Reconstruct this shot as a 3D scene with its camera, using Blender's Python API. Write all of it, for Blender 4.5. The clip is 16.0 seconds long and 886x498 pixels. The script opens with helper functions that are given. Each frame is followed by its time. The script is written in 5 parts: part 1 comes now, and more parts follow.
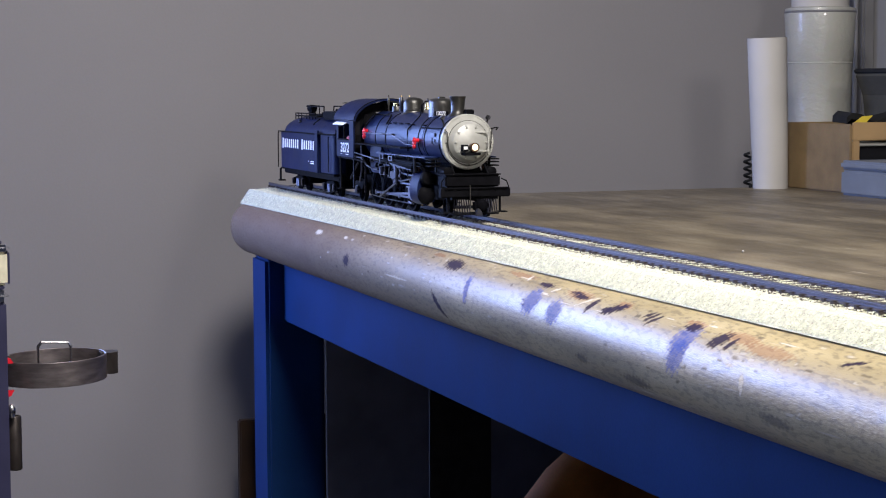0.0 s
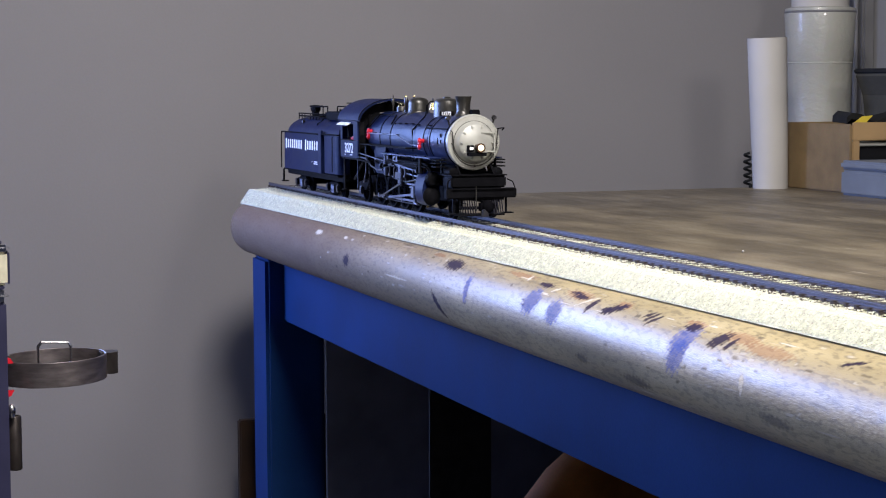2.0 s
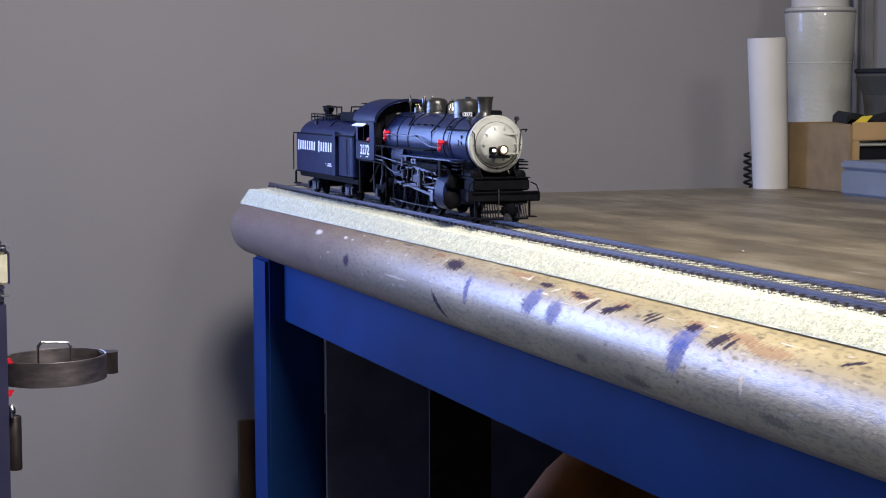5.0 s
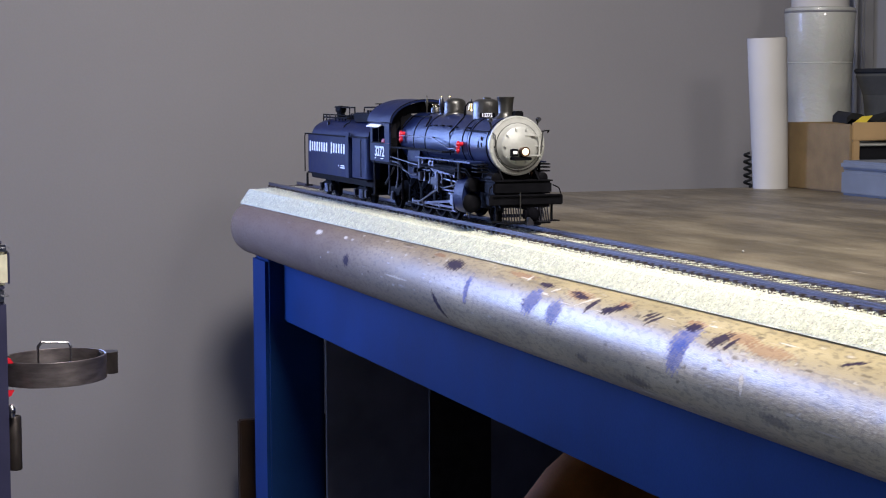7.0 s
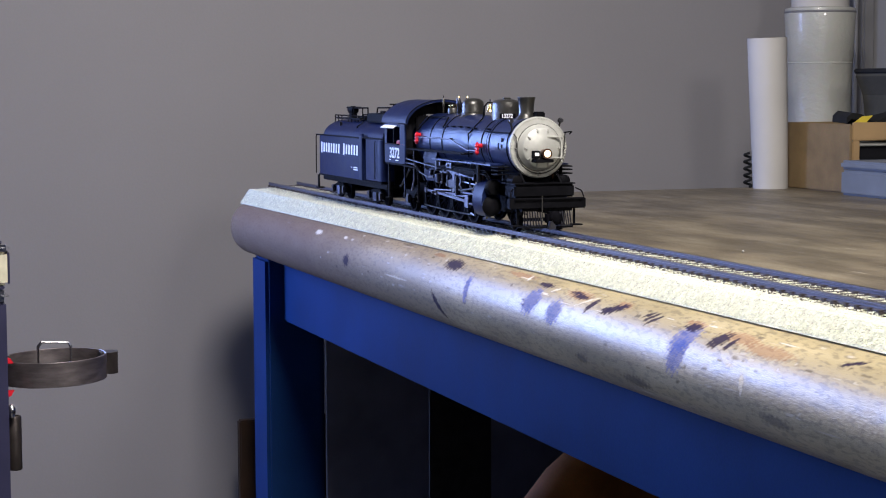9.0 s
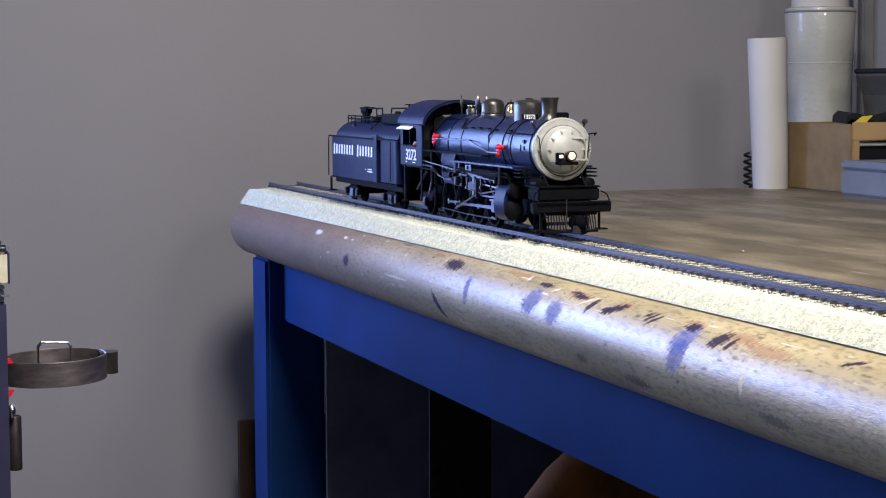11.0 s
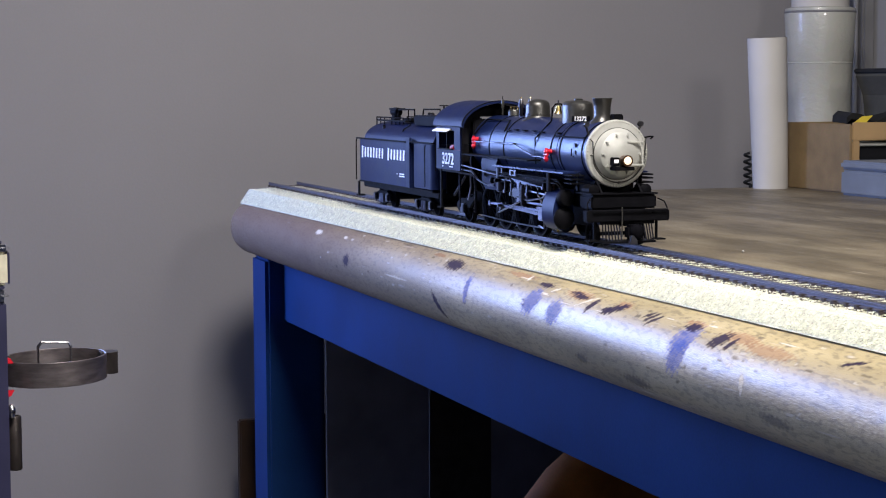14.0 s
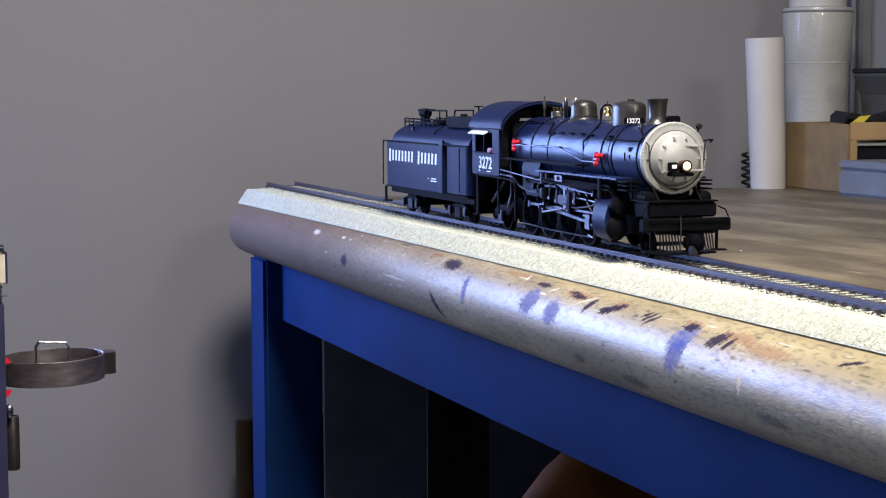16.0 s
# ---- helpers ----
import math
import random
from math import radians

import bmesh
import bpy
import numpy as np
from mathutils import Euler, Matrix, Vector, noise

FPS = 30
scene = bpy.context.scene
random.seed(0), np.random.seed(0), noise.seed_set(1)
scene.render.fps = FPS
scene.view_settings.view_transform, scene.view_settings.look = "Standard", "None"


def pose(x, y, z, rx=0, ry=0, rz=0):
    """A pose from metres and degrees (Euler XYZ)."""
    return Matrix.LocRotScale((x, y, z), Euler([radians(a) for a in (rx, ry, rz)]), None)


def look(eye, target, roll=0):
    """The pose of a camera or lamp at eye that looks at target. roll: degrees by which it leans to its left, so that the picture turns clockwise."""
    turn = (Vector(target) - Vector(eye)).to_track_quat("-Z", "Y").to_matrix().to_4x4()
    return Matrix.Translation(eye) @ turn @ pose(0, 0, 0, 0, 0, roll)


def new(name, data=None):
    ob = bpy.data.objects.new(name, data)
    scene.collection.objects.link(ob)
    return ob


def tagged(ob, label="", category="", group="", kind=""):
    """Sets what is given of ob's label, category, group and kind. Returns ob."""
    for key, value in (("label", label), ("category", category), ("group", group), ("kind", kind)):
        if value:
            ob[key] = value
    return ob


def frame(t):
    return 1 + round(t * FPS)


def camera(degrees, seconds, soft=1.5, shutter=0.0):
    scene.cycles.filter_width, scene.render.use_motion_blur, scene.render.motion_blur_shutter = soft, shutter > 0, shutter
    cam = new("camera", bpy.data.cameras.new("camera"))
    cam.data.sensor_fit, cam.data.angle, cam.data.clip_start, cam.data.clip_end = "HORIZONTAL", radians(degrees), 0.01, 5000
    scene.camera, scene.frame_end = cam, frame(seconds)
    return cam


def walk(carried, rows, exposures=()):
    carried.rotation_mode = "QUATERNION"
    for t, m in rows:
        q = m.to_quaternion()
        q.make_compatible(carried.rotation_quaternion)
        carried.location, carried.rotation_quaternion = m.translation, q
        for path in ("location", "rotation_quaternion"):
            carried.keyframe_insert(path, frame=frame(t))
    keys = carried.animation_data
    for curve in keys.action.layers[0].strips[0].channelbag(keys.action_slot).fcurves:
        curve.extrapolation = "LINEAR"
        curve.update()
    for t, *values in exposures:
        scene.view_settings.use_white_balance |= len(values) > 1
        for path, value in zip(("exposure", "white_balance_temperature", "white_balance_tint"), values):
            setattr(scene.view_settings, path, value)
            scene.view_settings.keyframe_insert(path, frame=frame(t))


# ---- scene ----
cam = camera(26.97, 16.0, soft=1.1)
EYE = Vector((2.06, -0.5337, 1.0288))
RAIL = 0.918      # railhead height
TOP = 0.900       # bench top height


def aim(yaw, pitch, roll):
    """The camera's pose: yaw from -x towards +y, pitch downwards."""
    y, p = radians(yaw), radians(pitch)
    way = Vector((-math.cos(y) * math.cos(p), math.sin(y) * math.cos(p), -math.sin(p)))
    return look(EYE, EYE + way, roll)


PATH = [(0.0, aim(19.274, 5.058, -0.2216)), (15.7, aim(19.274, 5.058, -0.2216)),
        (15.85, aim(19.285, 5.058, -0.2216)), (16.0, aim(19.340, 5.062, -0.2216))]
walk(cam, PATH, exposures=[(0.0, 0.0), (16.0, 0.0)])

# where the smokebox front stands on the track, second by second
RUN = [(0.0, 0.5957), (0.5, 0.5987), (1.0, 0.6017), (1.5, 0.6053), (2.0, 0.6098), (2.5, 0.6154), (3.0, 0.6221), (3.5, 0.6300),
       (4.0, 0.6394), (6.5, 0.6962), (7.0, 0.7083), (7.5, 0.7192), (8.0, 0.7304), (8.5, 0.7416), (9.0, 0.7527), (11.5, 0.8111),
       (12.0, 0.8241), (12.5, 0.8399), (13.0, 0.8560), (13.5, 0.8748), (14.0, 0.8952), (14.5, 0.9173), (15.0, 0.9401),
       (15.5, 0.9621), (16.0, 0.9865)]

# ---- light ----
world = bpy.data.worlds.new("room_air")
scene.world = world
world.use_nodes = True
world.node_tree.nodes["Background"].inputs[0].default_value = (0.5, 0.55, 0.7, 1)
world.node_tree.nodes["Background"].inputs[1].default_value = 0.02


def area_lamp(name, eye, target, sx, sy, watts, colour):
    data = bpy.data.lights.new(name, "AREA")
    data.shape, data.size, data.size_y, data.energy, data.color = "RECTANGLE", sx, sy, watts, colour
    ob = new(name, data)
    ob.matrix_world = look(eye, target)
    return ob


area_lamp("bench_light_lamp", (1.32, -0.21, 1.80), (0.62, -0.10, 0.9), 0.30, 0.22, 22.5, (1.0, 0.945, 0.89))
area_lamp("work_light_lamp", (2.15, 0.10, 1.46), (0.4, -0.1, 0.82), 0.18, 0.14, 5.2, (1.0, 0.94, 0.88))
area_lamp("window_daylight", (-0.34, -0.865, 1.17), (1.2, -0.40, 1.02), 0.93, 0.46, 36, (0.31, 0.45, 1.0))
# Unseen fill added on the south side to brighten front faces and lower wall.
area_lamp("south_fill_lamp", (0.95, -3.06, 1.62), (0.95, 0.0, 1.45), 1.9, 1.1, 8, (0.80, 0.84, 1.0))

# ---- materials ----
def mat(name, col, rough=0.5, metal=0.0, vary=0.25, scale=60.0, bump=0.15, grain=900.0, col2=None, stretch=(1, 1, 1), coat=0.0, bump_size=0.0006, emit=None, spec=0.5):
    """A surface with two scales of variation: patches of scale, relief and tone of grain."""
    m = bpy.data.materials.new(name)
    m.use_nodes = True
    t = m.node_tree
    n, k = t.nodes, t.links.new
    b = n["Principled BSDF"]
    co = n.new("ShaderNodeTexCoord")
    mp = n.new("ShaderNodeMapping")
    mp.inputs["Scale"].default_value = stretch
    k(co.outputs["Object"], mp.inputs["Vector"])
    big, fine = n.new("ShaderNodeTexNoise"), n.new("ShaderNodeTexNoise")
    for node, s, d in ((big, scale, 5.0), (fine, grain, 3.0)):
        node.inputs["Scale"].default_value, node.inputs["Detail"].default_value = s, d
        k(mp.outputs["Vector"], node.inputs["Vector"])
    ramp = n.new("ShaderNodeValToRGB")
    lo = col2 if col2 else tuple(c * (1 - vary) for c in col)
    hi = col if col2 else tuple(min(1, c * (1 + vary)) for c in col)
    ramp.color_ramp.elements[0].position, ramp.color_ramp.elements[1].position = 0.32, 0.68
    ramp.color_ramp.elements[0].color, ramp.color_ramp.elements[1].color = (*lo, 1), (*hi, 1)
    k(big.outputs["Fac"], ramp.inputs["Fac"])
    mix = n.new("ShaderNodeMix")
    mix.data_type, mix.blend_type = "RGBA", "OVERLAY"
    mix.inputs[0].default_value = vary
    k(ramp.outputs["Color"], mix.inputs[6])
    k(fine.outputs["Color"], mix.inputs[7])
    k(mix.outputs[2], b.inputs["Base Color"])
    rr = n.new("ShaderNodeMapRange")
    rr.inputs["To Min"].default_value, rr.inputs["To Max"].default_value = max(0.03, rough - 0.1), min(1, rough + 0.1)
    k(big.outputs["Fac"], rr.inputs["Value"])
    k(rr.outputs["Result"], b.inputs["Roughness"])
    b.inputs["Metallic"].default_value = metal
    b.inputs["Coat Weight"].default_value = coat
    b.inputs["Specular IOR Level"].default_value = spec
    if bump:
        bp = n.new("ShaderNodeBump")
        bp.inputs["Strength"].default_value, bp.inputs["Distance"].default_value = bump, bump_size
        k(fine.outputs["Fac"], bp.inputs["Height"])
        k(bp.outputs["Normal"], b.inputs["Normal"])
    if emit:
        b.inputs["Emission Color"].default_value, b.inputs["Emission Strength"].default_value = (*emit[0], 1), emit[1]
    return m


def worn_maple(name, face):
    """Bench maple: long grain, glued staves, grey grime and scratches; face is paler, with the heavy wear of the
    rounded edge.
    """
    m = bpy.data.materials.new(name)
    m.use_nodes = True
    t = m.node_tree
    n, k = t.nodes, t.links.new
    b = n["Principled BSDF"]
    co = n.new("ShaderNodeTexCoord")

    def noise_at(scale, stretch, detail=5.0):
        mp, no = n.new("ShaderNodeMapping"), n.new("ShaderNodeTexNoise")
        mp.inputs["Scale"].default_value = stretch
        no.inputs["Scale"].default_value, no.inputs["Detail"].default_value = scale, detail
        k(co.outputs["Object"], mp.inputs["Vector"])
        k(mp.outputs["Vector"], no.inputs["Vector"])
        return no.outputs["Fac"]

    def ramp_of(fac, stops):
        r = n.new("ShaderNodeValToRGB")
        r.color_ramp.elements[0].position, r.color_ramp.elements[0].color = stops[0][0], (*stops[0][1], 1)
        r.color_ramp.elements[1].position, r.color_ramp.elements[1].color = stops[-1][0], (*stops[-1][1], 1)
        for p, c in stops[1:-1]:
            r.color_ramp.elements.new(p).color = (*c, 1)
        k(fac, r.inputs["Fac"])
        return r.outputs["Color"]

    def blend(kind, fac, a, c):
        x = n.new("ShaderNodeMix")
        x.data_type, x.blend_type = "RGBA", kind
        if isinstance(fac, float):
            x.inputs[0].default_value = fac
        else:
            k(fac, x.inputs[0])
        k(a, x.inputs[6])
        k(c, x.inputs[7])
        return x.outputs[2]

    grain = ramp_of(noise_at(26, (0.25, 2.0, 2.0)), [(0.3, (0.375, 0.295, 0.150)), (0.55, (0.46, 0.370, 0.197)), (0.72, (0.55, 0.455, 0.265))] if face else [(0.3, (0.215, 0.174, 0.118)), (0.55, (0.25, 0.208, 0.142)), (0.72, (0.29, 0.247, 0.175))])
    grime = ramp_of(noise_at(9, (1.0, 2.2, 2.2)), [(0.40, (0.42, 0.41, 0.40)), (0.66, (1.0, 1.0, 1.0))])
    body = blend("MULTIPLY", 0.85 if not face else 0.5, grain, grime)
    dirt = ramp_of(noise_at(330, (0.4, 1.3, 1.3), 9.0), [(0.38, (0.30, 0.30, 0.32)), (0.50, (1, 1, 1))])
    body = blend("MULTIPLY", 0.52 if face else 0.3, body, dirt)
    scratch = ramp_of(noise_at(260, (0.07, 1.0, 1.0), 2.0), [(0.69, (0, 0, 0)), (0.80, (1, 1, 1))])
    pale = n.new("ShaderNodeRGB")
    pale.outputs[0].default_value = (0.55, 0.49, 0.40, 1)
    body = blend("MIX", scratch, body, pale.outputs[0])
    if not face:
        dash = ramp_of(noise_at(30, (0.55, 2.6, 1.0), 3.0), [(0.68, (1, 1, 1)), (0.74, (0.30, 0.28, 0.27))])
        body = blend("MULTIPLY", 0.8, body, dash)
    if face:
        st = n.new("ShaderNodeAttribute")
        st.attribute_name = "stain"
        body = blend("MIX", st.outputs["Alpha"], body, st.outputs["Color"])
        bare = n.new("ShaderNodeMapRange")
        bare.inputs["From Max"].default_value, bare.inputs["To Min"].default_value, bare.inputs["To Max"].default_value = 0.62, 0.34, 0.0
        k(st.outputs["Alpha"], bare.inputs["Value"])
        k(bare.outputs["Result"], b.inputs["Coat Weight"])
        b.inputs["Coat Roughness"].default_value = 0.36
        gloss = n.new("ShaderNodeMapRange")
        gloss.inputs["From Max"].default_value, gloss.inputs["To Min"].default_value, gloss.inputs["To Max"].default_value = 0.75, 0.55, 0.12
        k(st.outputs["Alpha"], gloss.inputs["Value"])
        k(gloss.outputs["Result"], b.inputs["Specular IOR Level"])
    k(body, b.inputs["Base Color"])
    rough = n.new("ShaderNodeMapRange")
    rough.inputs["To Min"].default_value, rough.inputs["To Max"].default_value = (0.34, 0.60) if face else (0.32, 0.55)
    k(noise_at(60, (0.4, 1.5, 1.5), 7.0), rough.inputs["Value"])
    dull = rough.outputs["Result"]
    if face:
        more = n.new("ShaderNodeMath")
        more.operation = "MULTIPLY_ADD"
        more.inputs[1].default_value = 0.34
        k(st.outputs["Alpha"], more.inputs[0])
        k(dull, more.inputs[2])
        dull = more.outputs[0]
    k(dull, b.inputs["Roughness"])
    bp = n.new("ShaderNodeBump")
    bp.inputs["Strength"].default_value, bp.inputs["Distance"].default_value = 0.45, 0.0005
    k(noise_at(1300, (0.22, 1.0, 1.0), 6.0), bp.inputs["Height"])
    k(bp.outputs["Normal"], b.inputs["Normal"])
    return m


M_WALL = mat("grey_wall_paint", (0.270, 0.262, 0.285), 0.75, vary=0.05, scale=3, bump=0.2, grain=350)
# Unseen walls: darker than the west wall, grey chosen for the light they bounce.
M_BACKWALL = mat("unseen_wall_grey", (0.19, 0.19, 0.20), 0.8, vary=0.1, scale=3)
M_FLOOR = mat("concrete", (0.14, 0.137, 0.132), 0.7, vary=0.2, scale=6, grain=300)
M_CEIL = mat("ceiling_white", (0.55, 0.55, 0.54), 0.85, vary=0.04, scale=5)
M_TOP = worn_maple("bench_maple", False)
M_BLUE = mat("blue_frame_paint", (0.009, 0.036, 0.132), 0.55, vary=0.16, scale=12, bump=0.12, grain=500, spec=0.15)
M_BALLAST_BED = mat("pale_granite_bed", (0.60, 0.605, 0.50), 0.9, vary=0.25, scale=400, bump=0.8, grain=1400)
M_BALLAST = mat("pale_granite_chips", (0.66, 0.665, 0.545), 0.85, vary=0.3, scale=260, bump=0.3, grain=2500)


def mixed_chips(m):
    """Tints each chip by itself: most pale, a few dark."""
    t = m.node_tree
    geo, ramp, mul = t.nodes.new("ShaderNodeNewGeometry"), t.nodes.new("ShaderNodeValToRGB"), t.nodes.new("ShaderNodeMix")
    for k, (p, c) in enumerate(((0.0, (0.22, 0.21, 0.20)), (0.06, (0.55, 0.54, 0.52)), (0.12, (0.95, 0.95, 0.95)), (1.0, (1.15, 1.14, 1.08)))):
        e = ramp.color_ramp.elements[k] if k < 2 else ramp.color_ramp.elements.new(p)
        e.position, e.color = p, (*c, 1)
    mul.data_type, mul.blend_type, mul.inputs[0].default_value = "RGBA", "MULTIPLY", 1.0
    b = t.nodes["Principled BSDF"]
    undertone = b.inputs["Base Color"].links[0].from_socket
    t.links.new(geo.outputs["Random Per Island"], ramp.inputs["Fac"])
    t.links.new(undertone, mul.inputs[6])
    t.links.new(ramp.outputs["Color"], mul.inputs[7])
    t.links.new(mul.outputs[2], b.inputs["Base Color"])


mixed_chips(M_BALLAST)
M_TIE = mat("dark_tie_wood", (0.040, 0.030, 0.030), 0.75, vary=0.35, scale=300, grain=2000)
M_RAIL = mat("weathered_rail", (0.07, 0.065, 0.085), 0.42, 0.55, vary=0.2, scale=120, grain=1500)
M_RAILTOP = mat("polished_railhead", (0.42, 0.42, 0.44), 0.22, 1.0, vary=0.1, scale=90, grain=1500)
M_PAINT = mat("locomotive_blue_black", (0.006, 0.011, 0.046), 0.34, 0.0, vary=0.16, scale=70, bump=0.05, grain=1800, spec=0.27)
M_FLAT = mat("flat_blue_black", (0.007, 0.012, 0.046), 0.42, 0.0, vary=0.2, scale=70, bump=0.06, grain=1800, spec=0.15)
# Black iron, its colour lowered to carry the shade around the wheels.
M_SHADE_IRON = mat("shade_dark_iron", (0.0045, 0.0045, 0.006), 0.72, 0.0, vary=0.3, scale=160, bump=0.12, grain=1800, spec=0.06)
M_BLACK = mat("locomotive_black", (0.0055, 0.0055, 0.007), 0.5, 0.0, vary=0.25, scale=120, bump=0.1, grain=1800, spec=0.14)
M_DARKSTEEL = mat("oiled_steel", (0.014, 0.014, 0.021), 0.38, 0.8, vary=0.3, scale=200, grain=1600)
M_STEEL = mat("bright_steel", (0.105, 0.105, 0.125), 0.34, 1.0, vary=0.15, scale=200, grain=1600)
M_SILVER = mat("graphite_silver_paint", (0.41, 0.41, 0.385), 0.46, 0.25, vary=0.10, scale=140, bump=0.08, grain=1800)
M_COPPER = mat("brown_copper", (0.11, 0.058, 0.038), 0.35, 0.8, vary=0.2, scale=200)
M_BRASS = mat("polished_brass", (0.80, 0.60, 0.25), 0.22, 1.0, vary=0.12, scale=150)
M_GRAPHITE = mat("graphite_metal", (0.065, 0.063, 0.06), 0.33, 0.7, vary=0.15, scale=160, grain=1800)
M_RED = mat("red_enamel", (0.55, 0.010, 0.025), 0.35, vary=0.1, scale=200, coat=0.3)
M_WHITE = mat("white_lettering", (0.88, 0.88, 0.90), 0.5, vary=0.04, scale=200)
M_LENS = mat("lit_headlamp_lens", (0.9, 0.8, 0.6), 0.15, vary=0.02, emit=((1.0, 0.78, 0.52), 0.9))
M_CARD = mat("corrugated_card", (0.205, 0.138, 0.066), 0.8, vary=0.22, scale=25, bump=0.2, grain=500)
M_CARDIN = mat("card_inside", (0.36, 0.235, 0.115), 0.8, vary=0.1, scale=25)
M_GREYBOX = mat("grey_plastic", (0.15, 0.168, 0.20), 0.5, vary=0.1, scale=30)
M_PAPER = mat("white_paper", (0.50, 0.485, 0.475), 0.75, vary=0.05, scale=14, bump=0.1)
M_WRAP = mat("grey_green_wrap", (0.42, 0.42, 0.39), 0.38, vary=0.06, scale=16, bump=0.5, grain=130, coat=0.35, bump_size=0.002, stretch=(1, 1, 1.2))
M_STRAP = mat("black_webbing", (0.016, 0.0165, 0.018), 0.85, vary=0.3, scale=90, grain=1200, spec=0.15)
M_YELLOW = mat("yellow_tag", (0.62, 0.48, 0.05), 0.6, vary=0.1, scale=60)
M_POST = mat("dark_grey_post", (0.16, 0.16, 0.17), 0.5, vary=0.12, scale=20)
M_PANEL = mat("light_grey_panel", (0.30, 0.30, 0.315), 0.6, vary=0.06, scale=8)
M_OLIVE = mat("dark_olive_canvas", (0.045, 0.043, 0.034), 0.85, vary=0.3, scale=40, grain=700)
M_NAVY = mat("dark_navy_enamel", (0.028, 0.028, 0.065), 0.35, vary=0.15, scale=20, coat=0.3)
M_CREAM = mat("cream_plastic", (0.55, 0.52, 0.40), 0.5, vary=0.12, scale=120)
M_CHROME = mat("chrome", (0.80, 0.80, 0.83), 0.2, 1.0, vary=0.04, scale=80, bump=0.0)
M_BAND = mat("dull_steel_band", (0.27, 0.235, 0.24), 0.42, 0.9, vary=0.25, scale=60, grain=900, stretch=(1, 1, 4))
M_MAGNET = mat("dark_brown_steel", (0.06, 0.05, 0.048), 0.38, 0.7, vary=0.25, scale=90)
M_LEATHER = mat("brown_leather", (0.17, 0.060, 0.013), 0.8, vary=0.3, scale=30, grain=600, spec=0.15)
M_DARKBOARD = mat("dark_board", (0.17, 0.166, 0.185), 0.8, vary=0.2, scale=15, spec=0.2)
M_GLASS = mat("dark_glass", (0.012, 0.012, 0.014), 0.12, vary=0.05, bump=0.0, spec=0.25)

for dull, ior in ((M_SHADE_IRON, 1.05), (M_BLACK, 1.14), (M_FLAT, 1.28), (M_BLUE, 1.25)):     # low IOR leaves these surfaces little shine
    dull.node_tree.nodes["Principled BSDF"].inputs["IOR"].default_value = ior
M_PAINT.node_tree.nodes["Principled BSDF"].inputs["Specular Tint"].default_value = (0.50, 0.70, 1.0, 1)     # tints the highlights blue


# ---- mesh tools ----
def b_box(bm, x0, x1, y0, y1, z0, z1, bevel=0.0, m=None):
    made = bmesh.ops.create_cube(bm, size=1)["verts"]
    for v in made:
        v.co = Vector((x1 if v.co.x > 0 else x0, y1 if v.co.y > 0 else y0, z1 if v.co.z > 0 else z0))
    if bevel:
        edges = {e for v in made for e in v.link_edges}
        made = [v for v in bmesh.ops.bevel(bm, geom=list(edges), offset=bevel, segments=2, affect="EDGES", clamp_overlap=True)["verts"]]
    if m is not None:
        bmesh.ops.transform(bm, matrix=m, verts=made)
    return bm


def b_cyl(bm, p0, p1, r0, r1=None, seg=16):
    a, b = Vector(p0), Vector(p1)
    turn = (b - a).to_track_quat("Z", "Y").to_matrix().to_4x4()
    bmesh.ops.create_cone(bm, cap_ends=True, segments=seg, radius1=r0, radius2=r0 if r1 is None else r1, depth=(b - a).length,
                          matrix=Matrix.Translation((a + b) / 2) @ turn)
    return bm


def b_ball(bm, c, r, s=(1, 1, 1), seg=16):
    bmesh.ops.create_uvsphere(bm, u_segments=seg, v_segments=seg // 2, radius=r, matrix=Matrix.Translation(c) @ Matrix.Diagonal((*s, 1)))
    return bm


def b_tube(bm, pts, r, seg=8):
    """A round bar through the points, with joints rounded by balls."""
    for a, b in zip(pts, pts[1:]):
        b_cyl(bm, a, b, r, seg=seg)
    for c in pts[1:-1]:
        b_ball(bm, c, r, seg=8)
    return bm


def b_lathe(bm, profile, m=None, seg=32):
    """Turns (radius, height) pairs round z; m places it."""
    rings = []
    m = m if m is not None else Matrix.Identity(4)
    for r, h in profile:
        rings.append([bm.verts.new(m @ Vector((r * math.cos(2 * math.pi * i / seg), r * math.sin(2 * math.pi * i / seg), h))) for i in range(seg)])
    for a, b in zip(rings, rings[1:]):
        for i in range(seg):
            bm.faces.new((a[i], a[(i + 1) % seg], b[(i + 1) % seg], b[i]))
    bm.faces.new(list(reversed(rings[0])))
    bm.faces.new(rings[-1])
    return bm


def b_prism(bm, outline, lo, hi, axis="x"):
    """Extrudes an outline of (a, b) pairs along an axis: x takes (y, z), y takes (x, z), z takes (x, y)."""
    def at(a, b, h):
        return {"x": (h, a, b), "y": (a, h, b), "z": (a, b, h)}[axis]
    p = [bm.verts.new(at(a, b, lo)) for a, b in outline]
    q = [bm.verts.new(at(a, b, hi)) for a, b in outline]
    n = len(outline)
    for i in range(n):
        bm.faces.new((p[i], p[(i + 1) % n], q[(i + 1) % n], q[i]))
    bm.faces.new(list(reversed(p)))
    bm.faces.new(q)
    bmesh.ops.recalc_face_normals(bm, faces=bm.faces)
    return bm


def mesh_of(name, bm, material, smooth=35):
    bmesh.ops.recalc_face_normals(bm, faces=bm.faces)
    me = bpy.data.meshes.new(name)
    bm.to_mesh(me)
    bm.free()
    me.materials.append(material)
    if smooth:
        me.polygons.foreach_set("use_smooth", [True] * len(me.polygons))
        me.set_sharp_from_angle(angle=radians(smooth))
    return me


